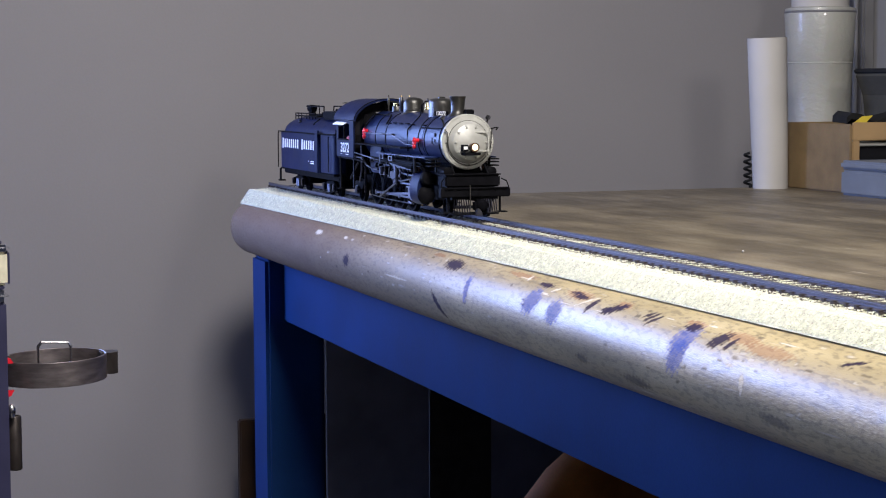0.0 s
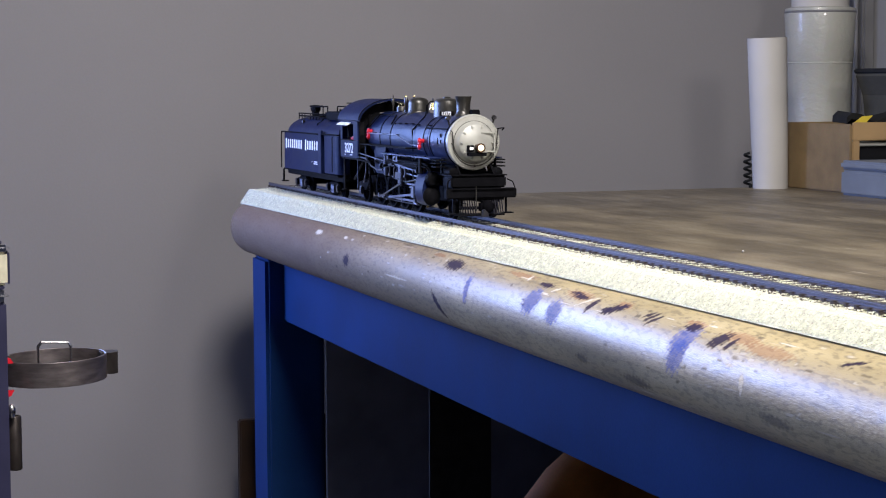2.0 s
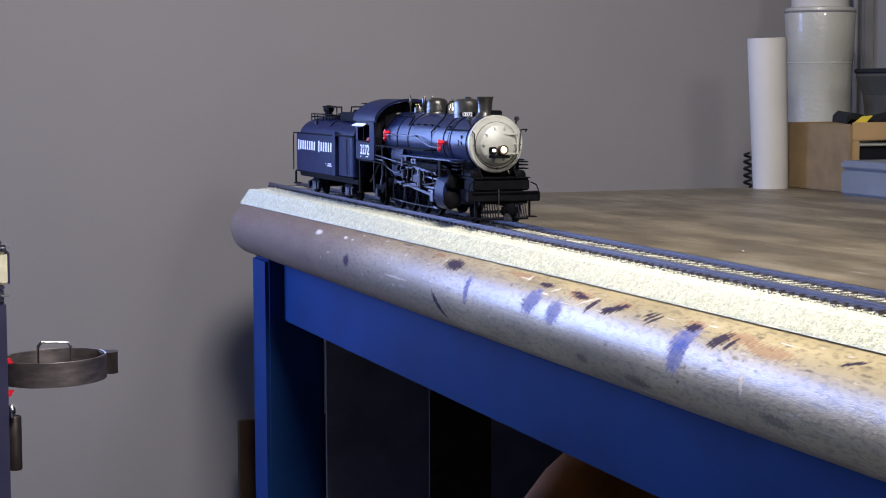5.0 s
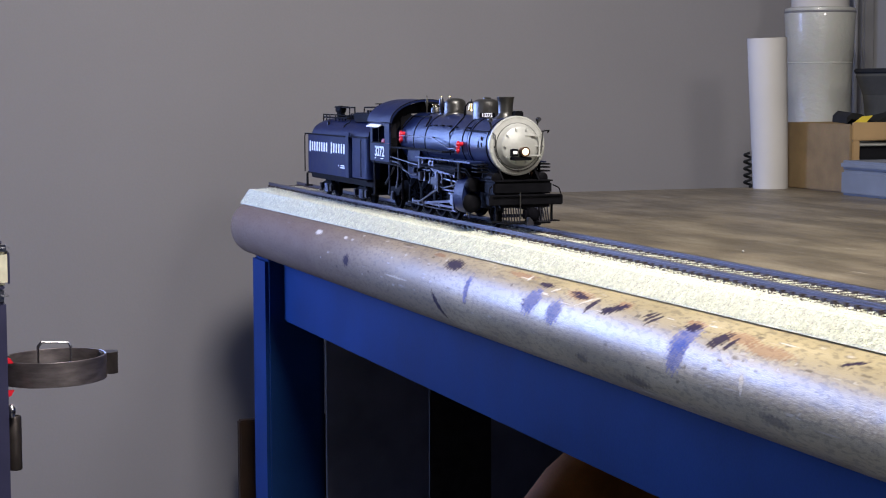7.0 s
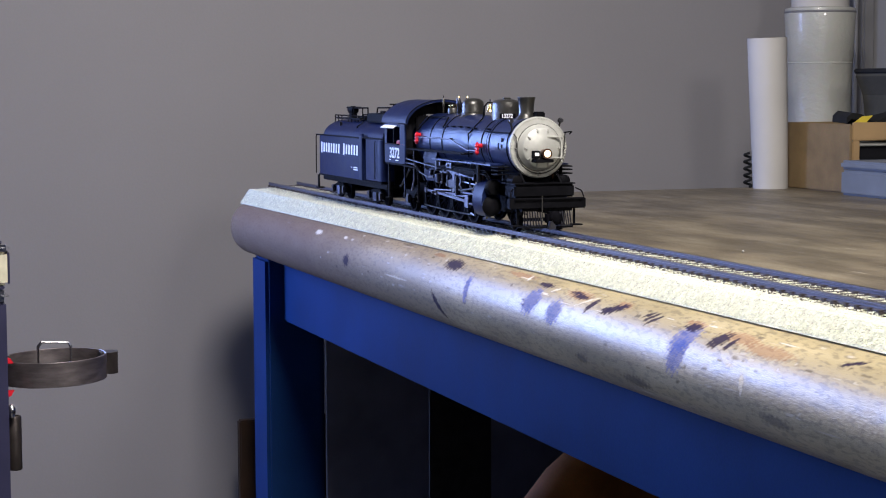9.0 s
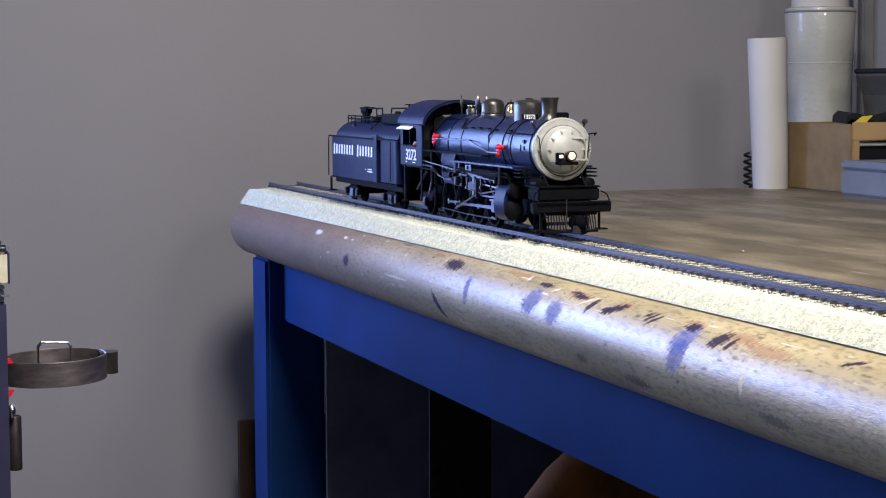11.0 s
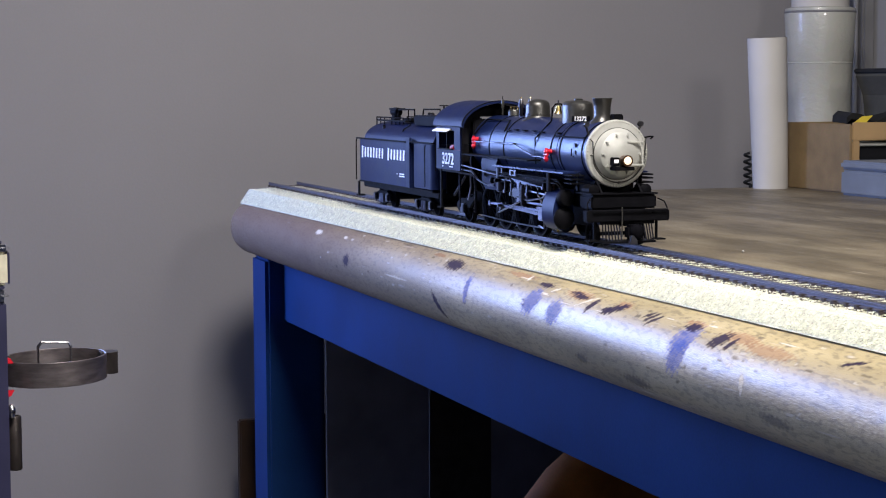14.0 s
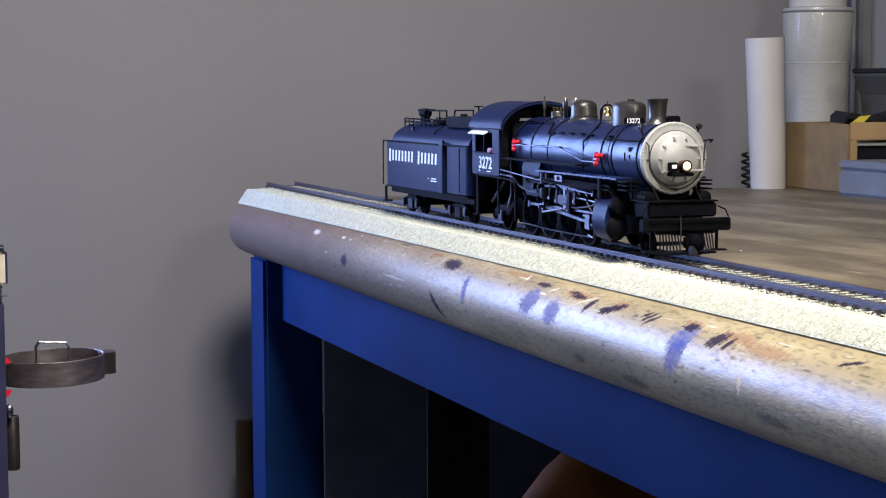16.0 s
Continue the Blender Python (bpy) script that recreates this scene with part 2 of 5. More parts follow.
def part(name, bm, material, parent, label="", at=None, smooth=35):
    ob = new(name, bm if isinstance(bm, bpy.types.Mesh) else mesh_of(name, bm, material, smooth))
    ob.parent = parent
    if at is not None:
        ob.matrix_basis = at
    return tagged(ob, label)


def thing(name, label, category, group="", kind="", at=None):
    ob = tagged(new(name), label, category, group, kind)
    if at is not None:
        ob.matrix_basis = at
    return ob


def solid(name, bm, material, label="", category="", kind="", group="", smooth=35):
    return tagged(new(name, mesh_of(name, bm, material, smooth)), label, category, group, kind)


def words(name, text, size, material, parent, at, label="", wide=1.0):
    """Raised lettering in the built-in font, as a mesh."""
    cu = bpy.data.curves.new(name, "FONT")
    cu.body, cu.size, cu.extrude, cu.align_x, cu.align_y = text, size, 0.00012, "CENTER", "CENTER"
    cu.offset = size * 0.018
    tmp = new(name, cu)
    me = bpy.data.meshes.new_from_object(tmp.evaluated_get(bpy.context.evaluated_depsgraph_get()))
    bpy.data.objects.remove(tmp)
    me.materials.clear()
    me.materials.append(material)
    me.transform(Matrix.Diagonal((wide, 1, 1, 1)))
    return part(name, me, material, parent, label, at)


B = bmesh.new


# ---- room ----
solid("floor", b_box(B(), -0.27, 5.0, -3.0, 3.0, -0.1, 0.0), M_FLOOR, "bare grey concrete workshop floor", "floor", "structure")
WY0, WY1, WV0, WV1 = -1.36, -0.37, 0.92, 1.42   # window opening in the west wall, beside the bench
west = b_box(b_box(B(), -0.42, -0.27, -3.0, WY0, 0.0, 2.7), -0.42, -0.27, WY1, 3.0, 0.0, 2.7)
west = b_box(b_box(west, -0.42, -0.27, WY0, WY1, 0.0, WV0), -0.42, -0.27, WY0, WY1, WV1, 2.7)
bmesh.ops.remove_doubles(west, verts=west.verts, dist=1e-5)
solid("wall_west", west, M_WALL, "plain grey painted wall behind the workbench", "wall", "structure")
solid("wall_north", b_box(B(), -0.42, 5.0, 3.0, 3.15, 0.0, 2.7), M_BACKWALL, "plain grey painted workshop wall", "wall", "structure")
WX0, WX1, WZ0, WZ1 = -0.02, 1.92, 1.05, 2.19     # opening added in the south wall for the fill lamp
south = b_box(b_box(B(), -0.42, WX0, -3.15, -3.0, 0.0, 2.7), WX1, 5.0, -3.15, -3.0, 0.0, 2.7)
south = b_box(b_box(south, WX0, WX1, -3.15, -3.0, 0.0, WZ0), WX0, WX1, -3.15, -3.0, WZ1, 2.7)
bmesh.ops.remove_doubles(south, verts=south.verts, dist=1e-5)
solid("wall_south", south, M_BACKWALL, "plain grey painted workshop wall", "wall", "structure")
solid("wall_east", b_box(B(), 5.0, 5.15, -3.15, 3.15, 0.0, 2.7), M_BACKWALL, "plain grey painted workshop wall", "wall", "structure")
solid("ceiling", b_box(B(), -0.42, 5.15, -3.15, 3.15, 2.7, 2.8), M_CEIL, "plain white workshop ceiling", "ceiling", "structure")

win = thing("fill_window", "unseen white frame added round the south fill light", "window", kind="structure")
for x0, x1, z0, z1 in ((WX0, WX0 + 0.03, WZ0, WZ1), (WX1 - 0.03, WX1, WZ0, WZ1), (WX0 + 0.03, WX1 - 0.03, WZ0, WZ0 + 0.03), (WX0 + 0.03, WX1 - 0.03, WZ1 - 0.03, WZ1)):
    part("window_frame", b_box(B(), x0, x1, -3.12, -3.07, z0, z1, 0.003), M_PAPER, win)

win = thing("window_2", "plain white-framed window in the grey wall", "window", kind="structure")
for y0, y1, z0, z1 in ((WY0, WY0 + 0.02, WV0, WV1), (WY1 - 0.01, WY1, WV0, WV1), (WY0 + 0.02, WY1 - 0.01, WV0, WV0 + 0.015), (WY0 + 0.02, WY1 - 0.01, WV1 - 0.02, WV1)):
    part("window_frame", b_box(B(), -0.41, -0.355, y0, y1, z0, z1, 0.003), M_PAPER, win)

# ---- workbench ----
NOSE_R, NOSE_Y, NOSE_Z = 0.031, -0.039, 0.869


# dried dye on the rounded edge: x, degrees up from its foremost line, half length, half height in degrees, lean
INK = [(0.468, 6, 0.007, 8, 0), (0.732, 48, 0.015, 8, 0), (0.717, -18, 0.004, 15, -0.0005), (0.910, 54, 0.009, 3.5, 0), (0.973, 50, 0.009, 3, 0), (0.963, 54, 0.008, 2, 0),
       (0.995, 43, 0.003, 9, 0.0004), (1.018, 41, 0.005, 5, 0.0006), (1.026, 45, 0.005, 7, 0.0006), (1.035, 50, 0.004, 6, 0.0006), (1.073, 50, 0.002, 4, 0.0008), (1.078, 48, 0.002, 6, 0.0008),
       (1.084, 46, 0.002, 6, 0.0008), (1.167, 43, 0.006, 9, 0.0005), (1.180, 41, 0.002, 8, 0.0005), (1.1315, 49, 0.007, 5, 0.0003), (1.2905, 53, 0.002, 3.5, 0.0010), (1.2945, 56, 0.002, 4.5, 0.0010), (1.299, 58, 0.002, 3, 0.0010)]
INK_LOW = [(0.992, -25, 0.007, 5, 0), (0.60, 62, 0.010, 2, 0), (1.24, -22, 0.012, 5, 0), (1.07, -32, 0.014, 6, 0)]
DYE = [(0.781, 18, 0.004, 16, 0), (0.905, 28, 0.010, 15, 0.0002), (0.946, 22, 0.009, 13, 0.0001), (1.130, 34, 0.010, 15, 0.0003), (1.128, 14, 0.008, 16, 0.0002)]
RUST = [(0.687, 58, 0.011, 3, 0), (0.969, 52, 0.016, 6, 0), (1.036, 54, 0.008, 5, 0), (1.186, 51, 0.016, 6, 0), (1.131, 54, 0.010, 4, 0), (1.22, 44, 0.02, 6, 0), (0.86, 60, 0.02, 4, 0)]
NICK = [(0.353, 41, 0.008, 4, 0), (0.615, 4, 0.022, 1.5, 0), (0.87, 56, 0.007, 1, 0), (0.876, 58, 0.0012, 5, 0), (0.958, 36, 0.006, 1, 0.001), (1.2055, 6, 0.002, 9, 0), (1.19, 20, 0.004, 1.5, 0),
        (0.44, 44, 0.005, 2, 0), (0.92, 41, 0.006, 1.2, 0), (1.10, 52, 0.004, 1.2, 0), (0.985, 46, 0.002, 8, 0.0012), (0.93, 50, 0.002, 4, 0.001), (1.01, 38, 0.004, 1, 0), (1.15, 57, 0.006, 1, 0), (1.23, 58, 0.008, 0.8, 0)]


def bench_edge(bench):
    """The half-round nosing, finely divided, with its dye stains, nicks and browner far end in a colour attribute."""
    xs = np.concatenate([[0.0, 0.0012, 0.0035], np.arange(0.006, 1.40, 0.0012), [1.42, 1.6, 2.0, 2.6]])
    inset = np.concatenate([[0.0035, 0.0010, 0.0], np.zeros(len(xs) - 3)])
    deg = np.arange(-90, 91, 2.0)
    gx, ga = np.meshgrid(xs, deg, indexing="ij")
    r = NOSE_R - np.repeat(inset[:, None], len(deg), 1)
    v = np.stack([gx, NOSE_Y - r * np.cos(np.radians(ga)), NOSE_Z + r * np.sin(np.radians(ga))], -1).reshape(-1, 3)
    n, m = len(xs), len(deg)
    i, j = np.meshgrid(np.arange(n - 1), np.arange(m - 1), indexing="ij")
    q = (i * m + j).ravel()
    faces = np.stack([q, q + m, q + m + 1, q + 1], 1).tolist() + [list(range(m - 1, -1, -1)), [(n - 1) * m + k for k in range(m)]]
    faces.append([0, (n - 1) * m, n * m - 1, m - 1])
    me = bpy.data.meshes.new("bench_edge")
    me.from_pydata(v.tolist(), [], faces)
    X, A = gx.ravel(), ga.ravel()
    col = np.zeros((len(X), 4))
    undertone = 0.84 * np.clip((0.95 - X) / 0.62, 0, 1)      # darker, duller brown blended in towards the x = 0 end
    col[:, :3] = np.array((0.128, 0.080, 0.064)) * undertone[:, None]
    col[:, 3] = undertone
    ragged = 0.22 * np.sin(X * 610 + A * 0.31) * np.sin(A * 0.47 - X * 330) + 0.16 * np.sin(X * 1450 - A * 0.8) + 0.12 * np.sin(A * 1.3 + X * 900)
    rnd = random.Random(21)
    tiny, dents = [], []
    for _ in range(120):
        x0 = 0.35 + 0.98 * rnd.random() ** 0.6
        (tiny if rnd.random() < 0.55 else dents).append((x0, rnd.uniform(-15, 66), rnd.uniform(0.0008, 0.0034), rnd.uniform(0.7, 1.7), rnd.uniform(-0.0006, 0.001)))
    for marks, tint, strength in ((tiny, (0.60, 0.55, 0.47), 0.55), (dents, (0.06, 0.05, 0.045), 0.6),(RUST, (0.26, 0.13, 0.075), 0.6), (DYE, (0.040, 0.085, 0.38), 0.60), (INK, (0.022, 0.014, 0.034), 0.95), (INK_LOW, (0.05, 0.045, 0.05), 0.55), (NICK, (0.66, 0.60, 0.50), 0.85)):
        for x0, a0, dx, da, lean in marks:
            d = np.sqrt(((X - x0 - lean * (A - a0)) / dx) ** 2 + ((A - a0) / da) ** 2) + ragged
            w = strength * np.clip((1.45 - d) / 0.5, 0, 1)
            col[:, :3] = col[:, :3] * (1 - w[:, None]) + np.array(tint) * w[:, None]
            col[:, 3] = 1 - (1 - col[:, 3]) * (1 - w)
    col[:, :3] /= np.maximum(col[:, 3:4], 1e-4)
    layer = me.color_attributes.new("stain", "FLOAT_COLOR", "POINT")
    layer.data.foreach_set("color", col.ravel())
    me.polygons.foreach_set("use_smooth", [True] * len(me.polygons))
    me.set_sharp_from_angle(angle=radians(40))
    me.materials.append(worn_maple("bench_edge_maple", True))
    return part("bench_edge", me, None, bench, "half-round maple edge with ink and dye stains")


def workbench():
    bench = thing("workbench", "heavy maple workbench with rounded worn edge on blue steel frame", "workbench")
    top = b_box(B(), 0.0, 2.6, NOSE_Y + 0.0002, 0.80, TOP - 0.062, TOP)
    ends = [e for e in top.edges if all(v.co.x < 1e-6 for v in e.verts)]
    bmesh.ops.bevel(top, geom=ends, offset=0.003, segments=3, affect="EDGES", clamp_overlap=True)
    part("bench_top", top, M_TOP, bench, "worn stained maple bench top", smooth=40)
    bench_edge(bench)
    leg = mesh_of("leg", b_box(B(), -0.0325, 0.0325, -0.0335, 0.0335, 0.0, 0.838, 0.004), M_BLUE)
    for x in (0.0325, 2.50):
        for y in (-0.0115, 0.73):
            part("leg", leg, M_BLUE, bench, "square blue painted steel leg" if x < 1 and y < 0 else "", pose(x, y, 0))
    part("apron", b_box(B(), 0.0655, 2.467, -0.025, -0.015, 0.7675, 0.838, 0.0015), M_BLUE, bench, "blue painted steel apron rail")
    part("apron", b_box(B(), 0.0655, 2.467, 0.715, 0.725, 0.7675, 0.838, 0.0015), M_BLUE, bench)
    part("end_rail", b_box(B(), 0.02, 0.045, 0.0225, 0.696, 0.79, 0.838, 0.0015), M_BLUE, bench)
    part("lower_shelf", b_box(B(), 0.066, 2.46, -0.01, 0.71, 0.43, 0.45, 0.002), M_DARKBOARD, bench)
    return bench


BENCH = workbench()


# ---- track ----
def model_track():
    bed = thing("roadbed", "narrow roadbed strip covered with pale granite ballast", "roadbed")
    def foot(x):
        """The cut near edge runs slightly askew to the bench's rounded edge."""
        y = -0.0566 + 0.0081 * np.minimum(x, 1.45)
        return y, NOSE_Z + np.sqrt(NOSE_R ** 2 - (y - NOSE_Y) ** 2) + 0.0011
    bm, rings = B(), []
    for x in np.linspace(-0.006, 2.6, 27):
        fy, fz = foot(x)
        rings.append([bm.verts.new((x, y, z)) for y, z in ((fy, fz), (-0.038, TOP + 0.0004), (0.050, TOP + 0.0004), (0.043, TOP + 0.0115), (fy + 0.0108, TOP + 0.0115), (fy + 0.0008, fz + 0.0012))])
    for a, b in zip(rings, rings[1:]):
        for k in range(6):
            bm.faces.new((a[k], a[(k + 1) % 6], b[(k + 1) % 6], b[k]))
    bm.faces.new(rings[0])
    bm.faces.new(list(reversed(rings[-1])))
    part("bed", bm, M_BALLAST_BED, bed, "", smooth=0)
    rnd = np.random.RandomState(4)
    n = 120000
    u = rnd.rand(n)
    x = -0.006 + 1.42 * rnd.rand(n)
    slope = rnd.rand(n) < 0.28
    fy, fz = foot(x)
    brow = fy + 0.0108
    y = np.where(slope, fy + (brow - fy) * u, brow + (0.042 - brow) * u)
    z = np.where(slope, fz + 0.0010 + (TOP + 0.0107 - fz) * u, TOP + 0.0115)
    flat = ~slope
    z = z + np.where(flat & (np.abs(y) < 0.034), 0.0017 * np.clip((0.034 - np.abs(y)) / 0.012, 0, 1), 0.0)
    z = z + np.where(flat & (np.abs(y) < 0.0155), 0.0008, 0.0)
    on_tie = (np.abs(y) < 0.0206) & (np.mod(x + 0.018 + 0.0025, 0.011) < 0.0050)
    z = z - np.where(on_tie & flat, 0.0035, 0.0)
    size = 0.00028 + 0.00026 * rnd.rand(n) ** 2
    base = np.array([(1, 0, 0), (-1, 0, 0), (0, 1, 0), (0, -1, 0), (0, 0, 1), (0, 0, -1)], float)
    tri = np.array([(0, 2, 4), (2, 1, 4), (1, 3, 4), (3, 0, 4), (2, 0, 5), (1, 2, 5), (3, 1, 5), (0, 3, 5)])
    jit = base[None] * (0.7 + 0.7 * rnd.rand(n, 6, 1)) + 0.35 * (rnd.rand(n, 6, 3) - 0.5)
    jit[:, :, 2] *= 0.5
    verts = (jit * size[:, None, None] + np.stack([x, y, z], 1)[:, None]).reshape(-1, 3)
    faces = (tri[None] + 6 * np.arange(n)[:, None, None]).reshape(-1, 3)
    me = bpy.data.meshes.new("ballast")
    me.from_pydata(verts.tolist(), [], faces.tolist())
    me.materials.append(M_BALLAST)
    stuff = new("ballast", me)
    stuff.parent = bed
    tagged(stuff, "loose pale granite chippings", kind="stuff")

    track = thing("model_railway_track", "straight model railway track with dark rails on wooden ties", "track")
    rail_shape = [(-0.0021, 0.9138), (0.0021, 0.9138), (0.0021, 0.9144), (0.0006, 0.9149), (0.0006, 0.9164), (0.0012, 0.9168), (0.0012, 0.9179), (0.0009, 0.918),
                  (-0.0009, 0.918), (-0.0012, 0.9179), (-0.0012, 0.9168), (-0.0006, 0.9164), (-0.0006, 0.9149), (-0.0021, 0.9144)]
    for s, x0 in ((-1, -0.027), (1, -0.027)):
        bm = b_prism(B(), [(s * 0.0167 + a, b) for a, b in rail_shape], x0, 2.58)
        r = part("rail", bm, M_RAIL, track, "dark weathered steel rail", smooth=0)
        r.data.materials.append(M_RAILTOP)
        for f in r.data.polygons:
            if f.normal.z > 0.9 and f.center.z > 0.9175:
                f.material_index = 1
    ties = [mesh_of("tie", b_box(B(), -0.0022, 0.0022, -0.0202, 0.0202, 0.9105, 0.9140, 0.0003), M_TIE, 0),
            mesh_of("tie", b_box(B(), -0.0021, 0.0023, -0.0198, 0.0203, 0.9105, 0.9139, 0.0003), M_TIE, 0)]
    plate = mesh_of("spike", b_box(B(), -0.0014, 0.0014, -0.0038, 0.0038, 0.9138, 0.9150, 0.0002), M_TIE, 0)
    rnd2 = random.Random(3)
    for k in range(140):
        tie = part("tie", ties[k % 2], M_TIE, track, "", pose(-0.018 + 0.011 * k + rnd2.uniform(-0.0006, 0.0006), rnd2.uniform(-0.0008, 0.0008), 0))
        for s in (-1, 1):
            part("spike", plate, M_TIE, tie, "", pose(0, s * 0.0167, 0))
    part("far_ties", b_box(B(), 1.53, 2.57, -0.0222, 0.0222, 0.9105, 0.9130), M_TIE, track, "")
    return track


model_track()


# ---- things on and behind the bench ----
def white_roll():
    ob = thing("paper_roll", "upright white paper roll standing on the bench", "paper roll")
    part("paper", b_lathe(B(), [(0.0212, 0), (0.0216, 0.002), (0.0230, 0.09), (0.0243, 0.184), (0.0241, 0.187), (0.018, 0.187), (0.0165, 0.186), (0.0165, 0.15)], seg=40), M_PAPER, ob)
    part("core", b_lathe(B(), [(0.0162, 0.151), (0.0162, 0.1872), (0.0150, 0.1872), (0.0150, 0.152)], seg=32), M_CARD, ob)
    ob.matrix_basis = pose(0.030, 0.6075, TOP, 2.2, 0, 0)
    ob.location.z = TOP - 0.0012
    return ob


white_roll()


def wrapped_roll():
    ob = thing("wrapped_roll", "tall roll in glossy grey-green plastic wrap standing on the floor", "roll", at=pose(-0.095, 0.749, 0.0))
    part("wrap", b_lathe(B(), [(0.0405, 0), (0.0410, 0.3), (0.0412, 0.85), (0.0418, 1.00), (0.0430, 1.0575), (0.0436, 1.0585), (0.0456, 1.10), (0.0466, 1.122), (0.0455, 1.128), (0.038, 1.130)], seg=48),
         M_WRAP, ob, "glossy clear wrap over grey-green roll")
    part("seam", b_lathe(B(), [(0.0430, 1.0555), (0.0436, 1.0560), (0.0436, 1.0568), (0.0430, 1.0575)], seg=48), M_WRAP, ob)
    part("rim", b_lathe(B(), [(0.0464, 1.1215), (0.0471, 1.1225), (0.0471, 1.1236), (0.0460, 1.1250)], seg=48), M_POST, ob, "dark band round the top of the roll")
    part("inner_roll", b_lathe(B(), [(0.0368, 1.126), (0.0378, 1.131), (0.0378, 1.22), (0.037, 1.224)], seg=40), M_PAPER, ob, "white paper roll inside the wrap")
    return ob


wrapped_roll()


def spring():
    ob = thing("coil_spring", "small black coil spring standing on the bench", "spring", at=pose(0.014, 0.5845, TOP))
    pts = [(0.0045 * math.cos(a), 0.0045 * math.sin(a), 0.0015 + 0.0085 * a / (2 * math.pi)) for a in [k * math.pi / 6 for k in range(61)]]
    part("coil", b_tube(B(), pts, 0.0016, 6), M_STRAP, ob)
    return ob


spring()


def cardboard_box():
    ob = thing("cardboard_box", "open brown cardboard box with a cut-away end, on the bench", "box")
    part("side", b_box(B(), 0.010, 0.160, 0.640, 0.643, TOP, 0.9815, 0.0012), M_CARD, ob, "scuffed brown cardboard side")
    part("side", b_box(B(), 0.010, 0.160, 0.797, 0.800, TOP, 0.9815, 0.001), M_CARD, ob)
    part("end", b_box(B(), 0.010, 0.013, 0.6435, 0.7965, TOP, 0.9815, 0.001), M_CARD, ob)
    part("bottom", b_box(B(), 0.0135, 0.160, 0.6435, 0.7965, TOP, TOP + 0.003), M_CARD, ob)
    part("front_rim", b_box(B(), 0.157, 0.1605, 0.6435, 0.7965, 0.962, 0.9835, 0.001), M_CARDIN, ob, "pale inner face of the cut cardboard end")
    part("front_edge", b_box(B(), 0.157, 0.1605, 0.6435, 0.653, TOP + 0.003, 0.962, 0.001), M_CARDIN, ob)
    tray = thing("parts_tray", "black parts tray with a clear lid inside the cardboard box", "tray")
    part("tray", b_box(B(), 0.05, 0.152, 0.655, 0.79, TOP + 0.003, 0.955, 0.003), M_GLASS, tray)
    part("lid", b_box(B(), 0.05, 0.1545, 0.655, 0.79, 0.9553, 0.959, 0.001), M_WRAP, tray, "clear plastic lid")
    return ob


cardboard_box()


def grey_case():
    ob = thing("grey_case", "low grey plastic case lying on the bench", "case")
    part("body", b_box(B(), 0.183, 0.52, 0.613, 0.80, TOP, 0.9295, 0.003), M_GREYBOX, ob)
    part("lid", b_box(B(), 0.1825, 0.5205, 0.6125, 0.8005, 0.9300, 0.9405, 0.003), M_GREYBOX, ob)
    return ob


grey_case()


def strap():
    ob = thing("webbing_strap", "crumpled black webbing strap with a yellow tag on the box", "strap")
    bm = B()
    rows = [(0.615, 0.990, 0.0), (0.622, 0.9955, 0.0), (0.632, 0.9935, 0.2), (0.641, 0.9865, 0.3), (0.655, 0.9850, 0.1), (0.668, 0.9895, -0.1), (0.685, 0.9925, 0.0), (0.70, 0.9975, 0.2), (0.72, 1.006, 0.4)]
    prev = None
    for y, z, tw in rows:
        ring = [bm.verts.new((0.135 + dx, y + 0.025 + tw * dx, z - 0.0035 + dz)) for dx, dz in ((-0.016, -0.003), (0.016, -0.0045), (0.017, 0.003), (-0.015, 0.005))]
        if prev:
            for i in range(4):
                bm.faces.new((prev[i], prev[(i + 1) % 4], ring[(i + 1) % 4], ring[i]))
        else:
            bm.faces.new(ring)
        prev = ring
    bm.faces.new(list(reversed(prev)))
    part("strap", bm, M_STRAP, ob, smooth=60)
    part("tag", b_prism(B(), [(0.648, 0.9825), (0.664, 0.9825), (0.674, 0.9915), (0.660, 0.9905)], 0.1525, 0.1545), M_YELLOW, ob, "yellow cloth tag", smooth=0)
    return ob


strap()


def canvas_bag():
    ob = thing("canvas_bag", "dark olive canvas bag standing in the cardboard box", "bag")
    part("body", b_prism(B(), [(0.700, 0.959), (0.795, 0.959), (0.798, 1.040), (0.780, 1.046), (0.7045, 1.0455), (0.702, 1.038), (0.712, 1.015), (0.716, 0.985)], 0.07, 0.145), M_OLIVE, ob, smooth=0)
    part("flap", b_box(B(), 0.066, 0.149, 0.701, 0.80, 1.0415, 1.0475, 0.0015), M_STRAP, ob, "stiff black top edge")
    return ob


canvas_bag()
solid("paper_crumb", b_ball(B(), (0.800, 0.1514, TOP + 0.0009), 0.0010, (1.3, 1, 0.9), 8), M_PAPER, "tiny white crumb lying on the bench top", "crumb")

solid("door_post", b_box(B(), -0.27, -0.19, 0.874, 0.893, 0.0, 2.4, 0.003), M_POST, "dark grey steel upright post against the wall", "post", "structure")
solid("conduit", b_cyl(B(), (-0.20, 0.868, 0.0), (-0.20, 0.868, 2.4), 0.0035), M_PANEL, "thin pale conduit beside the post", "pipe", "structure")
solid("wall_cabinet", b_box(B(), -0.268, -0.10, 0.896, 1.60, 1.0465, 1.75, 0.004), M_PANEL, "light grey wall cabinet above the bench", "cabinet")


# ---- under the bench ----
solid("plywood_board", b_box(B(), -0.15, -0.135, -0.031, 0.20, 0.0, 0.620, 0.002), mat("dark_ply", (0.035, 0.020, 0.012), 0.85, vary=0.3, scale=20, spec=0.2),
      "dark brown plywood board standing behind the bench", "board")


